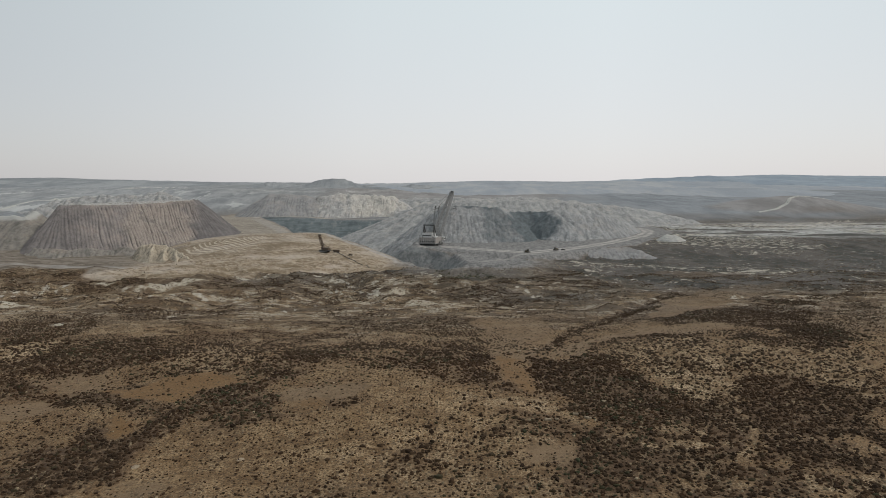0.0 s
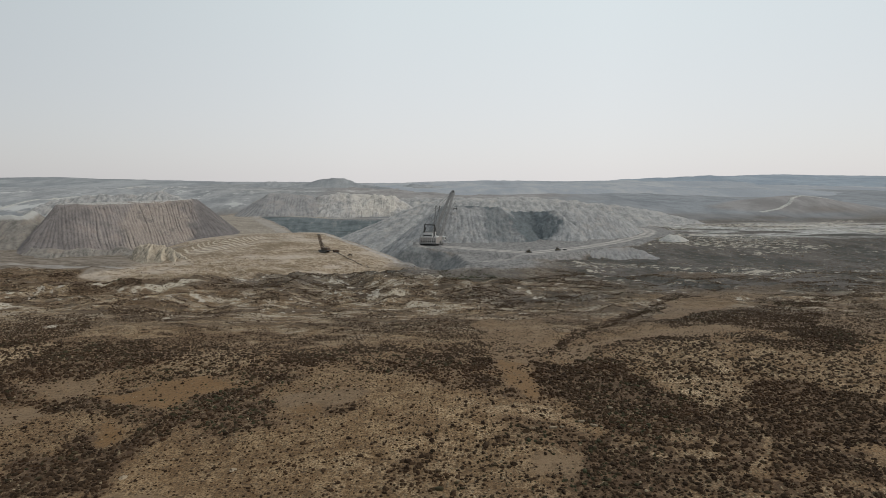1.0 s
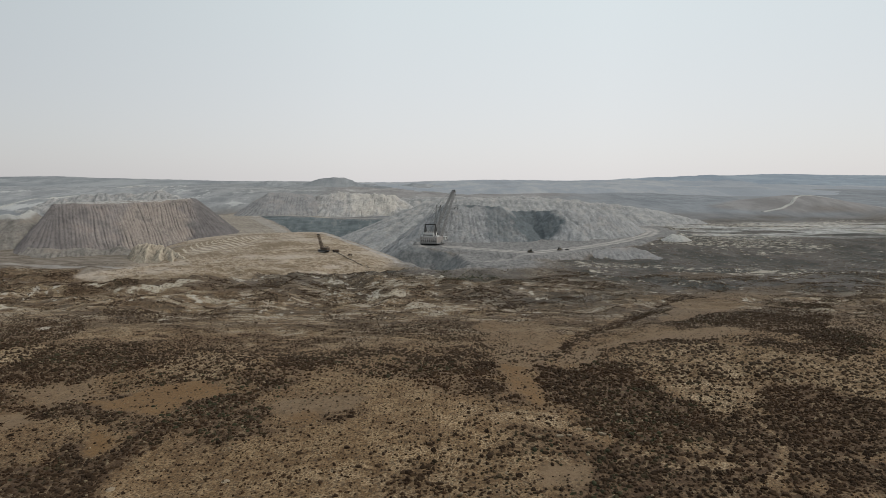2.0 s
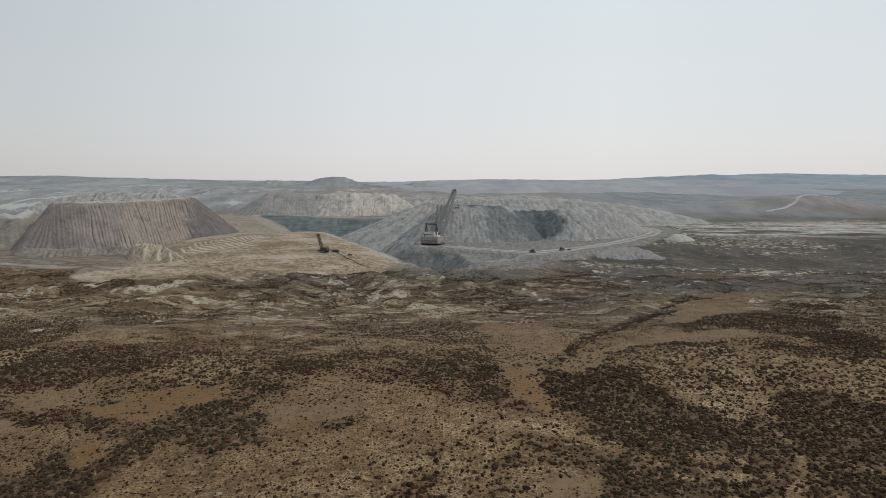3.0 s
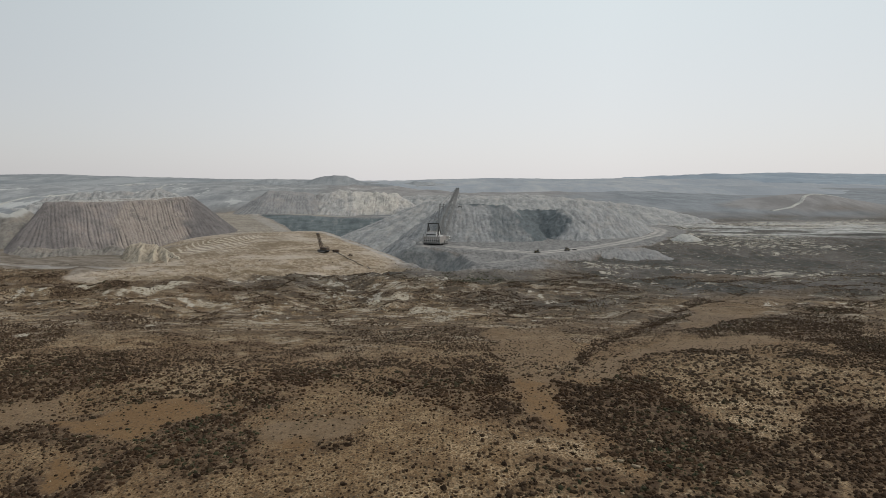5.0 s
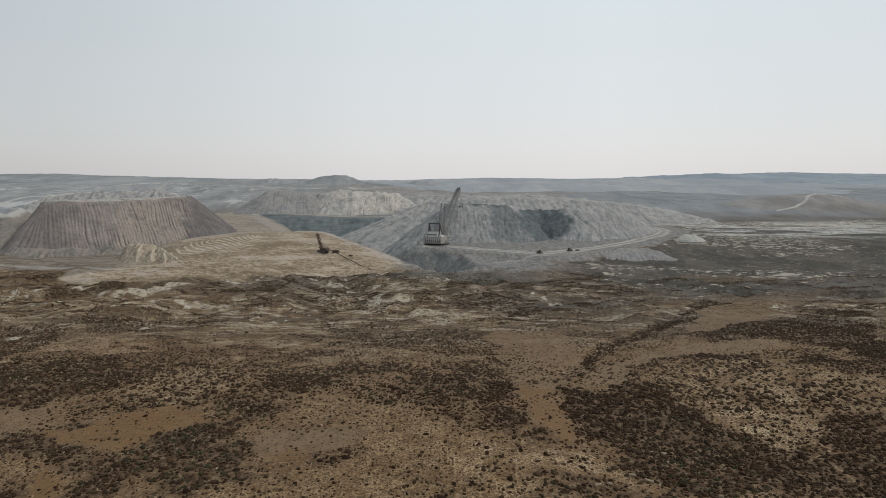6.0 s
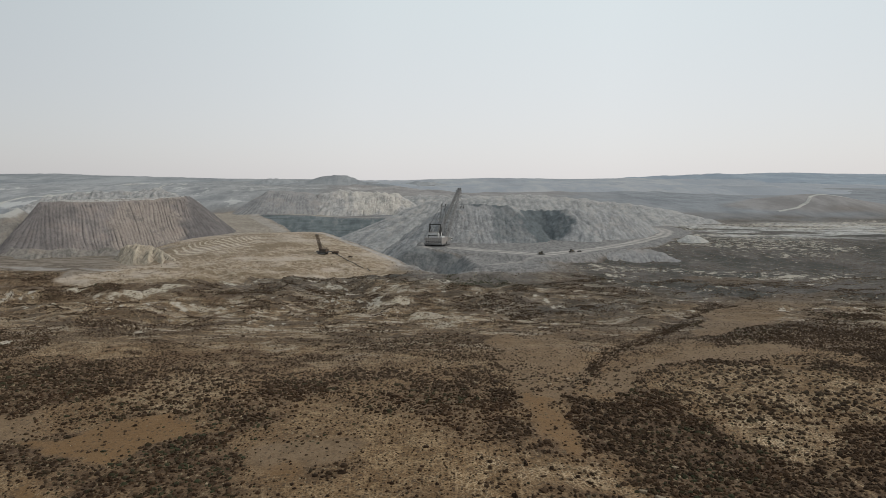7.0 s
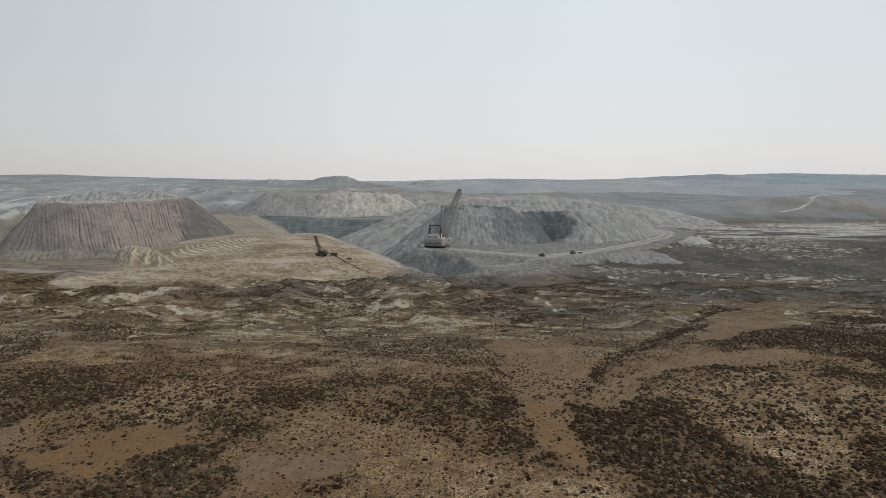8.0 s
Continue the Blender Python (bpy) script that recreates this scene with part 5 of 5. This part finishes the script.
    side = d.cross(Vector((1, 0, 0.01))).normalized()
    wide = d.cross(side).normalized()

    def corner(t, i):
        w = w0 + (w1 - w0) * t
        s, u = ((-1, -1), (1, -1), (1, 1), (-1, 1))[i]
        return a.lerp(b, t) + wide * s * w / 2 + side * u * w / 2

    leg = part(name, bar(a, a + d * 0.8, w0 * 0.55, 8), mat, parent)
    for i in range(4):
        part("chord", bar(corner(0, i), corner(1, i), chord), mat, leg)
    bm = bmesh.new()
    for k in range(panels):
        t0, t1 = k / panels, (k + 1) / panels
        for i in range(4):
            j = (i + 1) % 4
            add_bar(bm, corner(t0, i), corner(t1, j) if (k + i) % 2 else corner(t1, i), brace, 4)
            add_bar(bm, corner(t0, i if (k + i) % 2 == 0 else j), corner(t1, j if (k + i) % 2 == 0 else i), brace, 4)
            add_bar(bm, corner(t1, i), corner(t1, j), brace, 4)
    part("lacing", bm, mat, leg)
    return leg


def rest(x, y, turn=0.0, lift=0.0):
    """A pose on the ground at a place, turned about the upright."""
    return pose(x, y, float(height(x, y)) + lift, 0, 0, turn)


# ---------------------------------------------------------------- walking dragline
def make_dragline(m):
    rig = thing("dragline", "huge faded grey walking dragline on the bench with raised boom", "dragline", m)
    part("tub", disc(0, 0, 1.1, 10.5, 2.2, "Z", 28), MAT_DARK, rig, "round dark steel base tub")
    for s in (-1, 1):
        shoe = part("walking_shoe", box(s * 13.2, -1, 1.0, 3.4, 19, 2.0, 0.5), MAT_DARK, rig, "long dark steel walking shoe")
        part("crank_arm", disc(s * 13.0, 1.5, 4.2, 2.3, 1.6, "X", 16), MAT_STEEL, shoe)
    part("deck", box(0, -1.5, 3.0, 26, 33, 1.4, 0.2), MAT_STEEL, rig, "grey steel revolving deck")
    house = part("machinery_house", box(0, -4, 7.7, 25.5, 26, 8.2, 0.25), MAT_HOUSE, rig, "faded cream sheet-metal machinery house")
    for k in range(8):
        part("louvre", box(-10.2 + k * 2.9, -17.05, 6.4, 1.5, 0.25, 1.7, 0.06), MAT_DARK, house)
    for k in range(7):
        part("louvre", box(12.3, -14 + k * 3.2, 6.4, 0.25, 1.5, 1.7, 0.06), MAT_DARK, house)
    for k in range(9):
        part("wall_rib", box(-11.6 + k * 2.9, -17.08, 7.8, 0.22, 0.2, 7.2, 0), MAT_ROOF, house)
    part("walkway", box(0, -17.6, 4.1, 26, 1.3, 0.25, 0.04), MAT_STEEL, house)
    bm = bmesh.new()
    for k in range(14):
        add_bar(bm, (-12.8 + k * 1.97, -18.15, 4.1), (-12.8 + k * 1.97, -18.15, 5.2), 0.05, 4)
    add_bar(bm, (-12.8, -18.15, 5.2), (12.8, -18.15, 5.2), 0.06, 4)
    part("handrail", bm, MAT_STEEL, house)
    part("side_door", box(8.5, -17.06, 5.6, 1.3, 0.24, 2.6, 0.05), MAT_STEEL, house)
    upper = part("upper_house", box(-1.5, -5, 14.8, 15.5, 19, 6.2, 0.3), MAT_ROOF, rig, "pale grey upper house with a dark vent band")
    part("vent_band", box(-1.5, -14.55, 14.6, 14, 0.25, 1.2, 0.05), MAT_DARK, upper)
    part("roof_cap", box(-1.5, -5, 18.2, 14.2, 17.5, 0.7, 0.2), MAT_HOUSE, upper)
    for k in range(4):
        part("roof_vent", disc(-6.6 + k * 3.4, -8, 19.1, 0.95, 1.3, "Z", 12), MAT_STEEL, upper)
    for s in (-1, 1):
        part("filter_box", box(s * 10.4, -9, 12.75, 3.2, 10, 1.9, 0.2), MAT_ROOF, rig, "pale filter housing on the roof")
    cab = part("operator_cab", box(14.2, 12.0, 8.6, 4.6, 6.2, 4.4, 0.3), MAT_WHITE, rig, "pale operator's cab with dark windows")
    part("cab_window", box(14.2, 15.15, 9.0, 3.8, 0.2, 2.4, 0.05), MAT_GLASS, cab)
    part("cab_window", box(16.55, 12.4, 9.0, 0.2, 4.6, 2.0, 0.05), MAT_GLASS, cab)
    part("cab_roof", box(14.2, 12.0, 11.0, 5.2, 6.8, 0.35, 0.1), MAT_ROOF, cab)
    part("front_frame", box(0, 11.5, 6.0, 20, 5, 4.6, 0.3), MAT_STEEL, rig, "grey steel front frame")
    # black portal over the roof
    gantry = part("gantry", box(0, -9.5, 29.6, 17.2, 1.3, 1.5, 0.2), MAT_DARK, rig, "black steel portal gantry over the roof")
    for s in (-1, 1):
        part("gantry_leg", bar((s * 7.8, -9.5, 11.7), (s * 7.8, -9.5, 29.5), 0.75, 8), MAT_DARK, gantry)
        part("gantry_brace", bar((s * 7.8, 1.0, 11.7), (s * 7.8, -9.0, 29.2), 0.55, 6), MAT_DARK, gantry)
        part("gantry_stay", bar((s * 7.8, -15.5, 11.7), (s * 7.8, -9.8, 29.2), 0.4, 6), MAT_DARK, gantry)
    # mast with twin heads
    mast = part("mast", bar((-3.4, 25, 52.5), (3.4, 25, 52.5), 0.45, 8), MAT_STEEL, rig, "grey steel A-frame mast with twin rope heads")
    for s in (-1, 1):
        lattice_leg(mast, "mast_leg", (s * 5.0, 13, 8), (s * 2.9, 25, 53), 1.3, 1.0, 9, 0.15, 0.06, MAT_STEEL)
        part("sheave", disc(s * 2.9, 25.2, 55.0, 1.5, 0.7, "X", 16), MAT_DARK, mast, "dark rope sheave")
    # boom
    boom = part("boom", bar((-2.0, 93.2, 75.4), (2.0, 93.2, 75.4), 0.6, 8), MAT_STEEL, rig, "long grey lattice boom")
    for s in (-1, 1):
        lattice_leg(boom, "boom_leg", (s * 6.6, 14, 6), (s * 1.9, 93, 75.3), 3.4, 2.4, 18, 0.42, 0.2, MAT_STEEL)
        part("point_sheave", disc(s * 1.3, 94.6, 76.5, 2.0, 0.8, "X", 18), MAT_DARK, boom, "dark boom point sheave")
    for k in range(1, 9):
        t = k / 9
        w = 6.6 + (1.7 - 6.6) * t
        y, z = 14 + 79 * t, 6 + 69.3 * t
        part("cross_tie", bar((-w, y, z), (w, y, z), 0.22, 6), MAT_STEEL, boom)
    part("point_platform", box(0, 91.5, 77.7, 5.2, 4.5, 0.3, 0.05), MAT_STEEL, boom)
    # ropes
    for s in (-1, 1):
        part("suspension_rope", bar((s * 2.9, 25.2, 56.3), (s * 1.6, 92.5, 77.3), 0.13, 5), MAT_DARK, rig)
        part("suspension_rope", bar((s * 2.9, 25.2, 55.8), (s * 3.0, 62, 48.6), 0.11, 5), MAT_DARK, rig)
        part("back_stay", bar((s * 2.9, 25.0, 56.0), (s * 7.0, -9.5, 30.2), 0.16, 5), MAT_DARK, rig)
        part("back_stay", bar((s * 2.9, 25.0, 55.0), (s * 6.0, -14.5, 11.8), 0.13, 5), MAT_DARK, rig)
        part("hoist_rope", bar((s * 1.3, 96.4, 76.1), (s * 0.9 + 4, 96.5, 52.5), 0.12, 5), MAT_DARK, rig)
        part("drag_rope", bar((s * 1.0, 14, 6.5), (s * 1.0 + 3.6, 93, 46.0), 0.10, 5), MAT_DARK, rig)
    # bucket
    bm = bmesh.new()
    add_box(bm, 4, 96.5, 45.2, 5.4, 5.6, 0.5, 0.15)
    add_box(bm, 1.5, 96.5, 47.2, 0.5, 5.6, 4.0, 0.12)
    add_box(bm, 6.5, 96.5, 47.2, 0.5, 5.6, 4.0, 0.12)
    add_box(bm, 4, 99.2, 47.2, 5.4, 0.5, 4.0, 0.12)
    bucket = part("bucket", bm, MAT_DARK, rig, "dark worn steel drag bucket")
    part("bucket_arch", box(4, 93.9, 49.6, 5.6, 0.7, 0.8, 0.15), MAT_DARK, bucket)
    for k in range(5):
        part("tooth", box(2.0 + k, 93.4, 45.0, 0.35, 1.2, 0.35, 0.05), MAT_STEEL, bucket)
    for s in (-1, 1):
        part("chain", bar((4 + s * 2.5, 96.5, 49), (4 + s * 0.9, 96.5, 52.6), 0.16, 5), MAT_DARK, bucket)
    return rig


make_dragline(pose(-13.5, 876, float(height(-13.5, 876)) - 0.05, 0, 0, -20) @ Matrix.Scale(0.94, 4))


# ---------------------------------------------------------------- crawler machines
def add_track(rig, x, length, high, wide, mat=None):
    """A crawler track with rounded ends, shoes and rollers."""
    bm = bmesh.new()
    r = high / 2
    pts = []
    for k in range(9):
        a = -math.pi / 2 + math.pi * k / 8
        pts.append((length / 2 - r + r * math.cos(a), r + r * math.sin(a)))
    for k in range(9):
        a = math.pi / 2 + math.pi * k / 8
        pts.append((-length / 2 + r + r * math.cos(a), r + r * math.sin(a)))
    left = [bm.verts.new((x - wide / 2, p[0], p[1])) for p in pts]
    right = [bm.verts.new((x + wide / 2, p[0], p[1])) for p in pts]
    bm.faces.new(left), bm.faces.new(right[::-1])
    for i in range(len(pts)):
        j = (i + 1) % len(pts)
        bm.faces.new((left[i], right[i], right[j], left[j]))
    bmesh.ops.recalc_face_normals(bm, faces=bm.faces)
    t = part("track", bm, mat or MAT_DARK, rig, "dark steel crawler track")
    n = max(4, int(length / (high * 0.75)))
    for k in range(n):
        part("roller", disc(x + math.copysign(wide / 2 + 0.03, x), -length / 2 + r + (length - 2 * r) * k / (n - 1), r, r * 0.55, 0.12, "X", 10), MAT_STEEL, t)
    return t


def make_drill(m):
    rig = thing("blasthole_drill", "dark rusty crawler drill with a leaning lattice derrick on the knoll", "drill rig", m)
    for s in (-1, 1):
        add_track(rig, s * 2.6, 9.5, 1.9, 1.4)
    part("deck", box(0, 0, 2.3, 6.2, 13.5, 0.9, 0.15), MAT_DARK, rig, "dark steel deck")
    body = part("machine_house", box(0, -1.8, 4.1, 5.2, 8.6, 2.8, 0.25), MAT_RUSTY, rig, "rusty brown machinery house")
    for k in range(4):
        part("louvre", box(2.65, -4.6 + k * 1.9, 4.2, 0.15, 1.1, 1.4, 0.04), MAT_DARK, body)
        part("louvre", box(-2.65, -4.6 + k * 1.9, 4.2, 0.15, 1.1, 1.4, 0.04), MAT_DARK, body)
    part("exhaust", bar((1.2, -4, 5.4), (1.2, -4, 6.9), 0.22, 8), MAT_DARK, body)
    cab = part("cab", box(1.6, 4.6, 4.2, 2.2, 2.6, 2.8, 0.2), MAT_RUSTY, rig, "brown cab with dark windows")
    part("cab_window", box(1.6, 5.93, 4.6, 1.8, 0.12, 1.5, 0.04), MAT_GLASS, cab)
    part("cab_window", box(2.73, 4.6, 4.6, 0.12, 2.0, 1.5, 0.04), MAT_GLASS, cab)
    lattice_leg(rig, "derrick", (0, 2.2, 3.0), (0, 7.8, 20.0), 2.5, 2.1, 11, 0.24, 0.13, MAT_RUSTY)
    part("crown", box(0, 7.8, 20.2, 2.6, 2.6, 0.7, 0.15), MAT_DARK, rig, "dark derrick crown block")
    for s in (-1, 1):
        part("derrick_brace", bar((s * 1.8, -2, 5.4), (s * 1.0, 5.2, 12.0), 0.16, 6), MAT_DARK, rig)
        part("jack", bar((s * 2.2, 6.2, 0.1), (s * 2.2, 6.2, 3.0), 0.28, 8), MAT_STEEL, rig)
    return rig


def make_dozer(m, label):
    rig = thing("bulldozer", label, "bulldozer", m, "machines on the haul road")
    for s in (-1, 1):
        add_track(rig, s * 1.45, 5.0, 1.35, 0.75)
    part("hull", box(0, 0.3, 1.45, 2.3, 4.6, 0.9, 0.1), MAT_YELLOW, rig)
    part("hood", box(0, 1.6, 2.3, 1.7, 2.6, 1.0, 0.12, None, 0.9), MAT_YELLOW, rig, "dusty yellow engine hood")
    cab = part("cab", box(0, -0.7, 2.9, 2.1, 2.0, 1.9, 0.15, None, 0.88), MAT_DARK, rig, "dark cab")
    part("cab_roof", box(0, -0.7, 3.95, 2.2, 2.2, 0.2, 0.06), MAT_YELLOW, cab)
    part("windscreen", box(0, 0.33, 3.1, 1.7, 0.1, 1.0, 0.03), MAT_GLASS, cab)
    part("exhaust", bar((0.4, 1.5, 2.7), (0.4, 1.5, 3.7), 0.1, 8), MAT_DARK, rig)
    blade = part("blade", box(0, 3.5, 1.0, 4.6, 0.28, 1.9, 0.08, Matrix.Rotation(radians(-8), 3, "X")), MAT_STEEL, rig, "worn steel blade")
    part("cutting_edge", box(0, 3.7, 0.15, 4.6, 0.15, 0.3, 0.03), MAT_DARK, blade)
    for s in (-1, 1):
        part("push_arm", bar((s * 1.9, 0.2, 0.7), (s * 1.9, 3.4, 0.7), 0.16, 6), MAT_YELLOW, rig)
        part("blade_ram", bar((s * 0.7, 2.4, 2.0), (s * 0.8, 3.4, 1.3), 0.1, 6), MAT_STEEL, rig)
    ripper = part("ripper", box(0, -3.2, 1.3, 2.2, 0.4, 0.5, 0.06), MAT_DARK, rig)
    part("shank", box(0, -3.5, 0.75, 0.3, 0.4, 1.4, 0.05), MAT_DARK, ripper)
    return rig


def add_wheel(rig, x, y, r, wide):
    tyre = part("wheel", disc(x, y, r, r, wide, "X", 18), MAT_RUBBER, rig, "dusty black tyre")
    part("rim", disc(x + math.copysign(wide / 2, x), y, r, r * 0.52, 0.06, "X", 14), MAT_STEEL, tyre)


def make_pickup(m, paint, label):
    rig = thing("pickup_truck", label, "pickup truck", m)
    bm = bmesh.new()
    add_box(bm, 0, 0, 0.85, 1.95, 5.6, 0.62, 0.1)
    part("body", bm, paint, rig)
    cab = part("cab", box(0, 0.45, 1.5, 1.85, 2.3, 0.8, 0.12, None, 0.82), paint, rig)
    part("windscreen", box(0, 1.5, 1.5, 1.5, 0.1, 0.55, 0.03, Matrix.Rotation(radians(18), 3, "X")), MAT_GLASS, cab)
    part("rear_window", box(0, -0.6, 1.52, 1.4, 0.1, 0.5, 0.03, Matrix.Rotation(radians(-12), 3, "X")), MAT_GLASS, cab)
    for s in (-1, 1):
        part("side_window", box(s * 0.85, 0.45, 1.52, 0.1, 1.7, 0.48, 0.03, Matrix.Rotation(radians(s * -10), 3, "Y")), MAT_GLASS, cab)
        part("bed_wall", box(s * 0.92, -1.75, 1.3, 0.1, 2.0, 0.42, 0.03), paint, rig)
        for y in (1.75, -1.7):
            add_wheel(rig, s * 0.88, y, 0.42, 0.28)
        part("headlight", box(s * 0.7, 2.8, 0.98, 0.36, 0.08, 0.2, 0.03), MAT_WHITE, rig)
    part("tailgate", box(0, -2.75, 1.3, 1.9, 0.1, 0.42, 0.03), paint, rig)
    part("bumper", box(0, 2.85, 0.62, 1.9, 0.18, 0.22, 0.05), MAT_DARK, rig)
    return rig


def make_service_truck(m):
    rig = thing("service_truck", "dark boxy service truck parked beside the drill", "truck", m)
    part("chassis", box(0, 0, 0.95, 1.0, 7.2, 0.35, 0.05), MAT_DARK, rig)
    cab = part("cab", box(0, 2.5, 2.0, 2.4, 2.0, 2.0, 0.2, None, 0.93), MAT_RUSTY, rig, "brown cab")
    part("windscreen", box(0, 3.5, 2.3, 2.0, 0.1, 0.85, 0.03), MAT_GLASS, cab)
    for s in (-1, 1):
        part("side_window", box(s * 1.18, 2.6, 2.35, 0.1, 1.1, 0.75, 0.03), MAT_GLASS, cab)
        for y in (2.4, -1.2, -2.5):
            add_wheel(rig, s * 1.0, y, 0.55, 0.45)
    part("service_body", box(0, -1.2, 2.2, 2.5, 4.6, 2.2, 0.15), MAT_RUSTY, rig, "dark brown box body")
    part("bumper", box(0, 3.65, 0.8, 2.3, 0.2, 0.35, 0.05), MAT_DARK, rig)
    return rig


make_drill(rest(-134.5, 729, 62))
make_service_truck(rest(-121.5, 731, 75))
make_pickup(rest(-104.4, 722.1, 80), MAT_RUSTY, "small dusty brown pickup parked on the tan knoll")
make_dozer(rest(106, 773, 66), "dusty dark bulldozer working beside the haul road")
make_dozer(rest(145, 797, -60), "dark bulldozer parked on the haul road edge")
make_pickup(rest(155, 800, -58), MAT_DARK, "dark pickup truck parked beside the bulldozer")


def make_cable():
    """Trailing power cable of the drill, on the ground."""
    line = [(-133, 737), (-127, 739), (-118, 726), (-110, 714), (-103, 708), (-94, 699), (-86, 692), (-78, 680), (-66, 655)]
    cu = bpy.data.curves.new("power_cable", "CURVE")
    cu.dimensions, cu.bevel_depth, cu.bevel_resolution = "3D", 0.3, 1
    sp = cu.splines.new("NURBS")
    pts = []
    for (ax, ay), (bx, by) in zip(line, line[1:]):
        for k in range(6):
            t = k / 6
            px, py = ax + (bx - ax) * t, ay + (by - ay) * t
            px += 0.9 * math.sin(px * 0.5) * (t * (1 - t) * 4)
            pts.append((px, py, float(height(px, py)) + 0.35))
    sp.points.add(len(pts) - 1)
    for p, q in zip(sp.points, pts):
        p.co = (*q, 1)
    sp.use_endpoint_u = True
    cu.materials.append(MAT_DARK)
    tagged(new("power_cable", cu), "thick dark power cable trailing over the tan slope", "cable")


make_cable()


# ---------------------------------------------------------------- sandstone slabs and stones
def make_rock(x, y, sx, sy, sz, turn, seed):
    rng = random.Random(seed)
    bm = bmesh.new()
    sides, loops = 11, []
    edge = [rng.uniform(0.58, 1.15) for _ in range(sides)]
    for f, h, back in ((0.72, -1.6, 0.20), (0.84, -0.5, 0.14), (0.97, 0.0, 0.03), (1.0, 0.72, 0.0), (0.93, 1.0, 0.02), (0.5, 1.08, 0.05)):   # undercut front, broken rim, flat top
        loop = []
        for k in range(sides):
            a = 2 * math.pi * k / sides
            w = f * edge[k] * rng.uniform(0.96, 1.04)
            cx, cy = abs(math.cos(a)) ** 0.7 * math.copysign(1, math.cos(a)), abs(math.sin(a)) ** 0.7 * math.copysign(1, math.sin(a))
            loop.append(bm.verts.new((w * cx * sx / 2, w * cy * sy / 2 + back * sy, sz * (h - 0.12 * cy + rng.uniform(-0.06, 0.06)))))
        loops.append(loop)
    for low, top in zip(loops, loops[1:]):
        for k in range(sides):
            bm.faces.new((low[k], low[(k + 1) % sides], top[(k + 1) % sides], top[k]))
    bm.faces.new(loops[-1])
    bm.faces.new(loops[0][::-1])
    me = bpy.data.meshes.new("rock_slab")
    bm.to_mesh(me)
    bm.free()
    me.materials.append(MAT_STONE)
    ob = new("rock_slab", me)
    ob.matrix_world = rest(x, y, turn, sz * 0.2)
    tagged(ob, "pale sandstone slab jutting from the brushy bank", "rock", "sandstone slabs along the bank")


for k, (x, y, sx, sy, sz, a) in enumerate([
        (44.6, 203.6, 2.8, 1.7, 1.2, -24), (48.0, 201.2, 3.3, 1.6, 1.3, -34), (34.2, 197, 3.6, 1.5, 1.2, 8),
        (37.6, 198.2, 2.2, 1.3, 1.0, -14), (58, 219, 2.2, 1.5, 0.9, 12), (37, 296, 2.8, 1.8, 1.4, 0), (50.2, 199.6, 1.4, 1.0, 0.8, 40)]):
    make_rock(x, y, 0.75 * sx, 0.85 * sy, 0.42 * sz, a, k + 1)


# ---------------------------------------------------------------- ant mounds on the flat
def make_ant_mound(x, y, radius):
    bm = bmesh.new()
    rings, sides = [(0.0, 0.30), (0.35, 0.34), (0.6, 0.22), (0.85, 0.10), (1.15, -0.12)], 16
    loops = []
    for f, h in rings:
        loop = []
        for k in range(sides):
            a = 2 * math.pi * k / sides
            w = radius * f * (1 + 0.10 * noise.noise(Vector((math.cos(a), math.sin(a), f + x))))
            loop.append(bm.verts.new((w * math.cos(a) + 0.001 * k, w * math.sin(a), radius * h)))
        loops.append(loop)
    for a, b in zip(loops, loops[1:]):
        for k in range(sides):
            bm.faces.new((a[k], b[k], b[(k + 1) % sides], a[(k + 1) % sides]))
    bm.faces.new(loops[0])
    bmesh.ops.recalc_face_normals(bm, faces=bm.faces)
    me = bpy.data.meshes.new("ant_mound")
    bm.to_mesh(me)
    bm.free()
    me.materials.append(MAT_STONE)
    ob = new("ant_mound", me)
    ob.matrix_world = rest(x, y)
    tagged(ob, "small pale round ant mound on bare soil", "ant mound", "ant mounds on the flat")


for x, y, radius in ((-87.5, 174, 1.2), (-58, 176, 1.1), (-41, 233, 0.8)):
    make_ant_mound(x, y, radius)
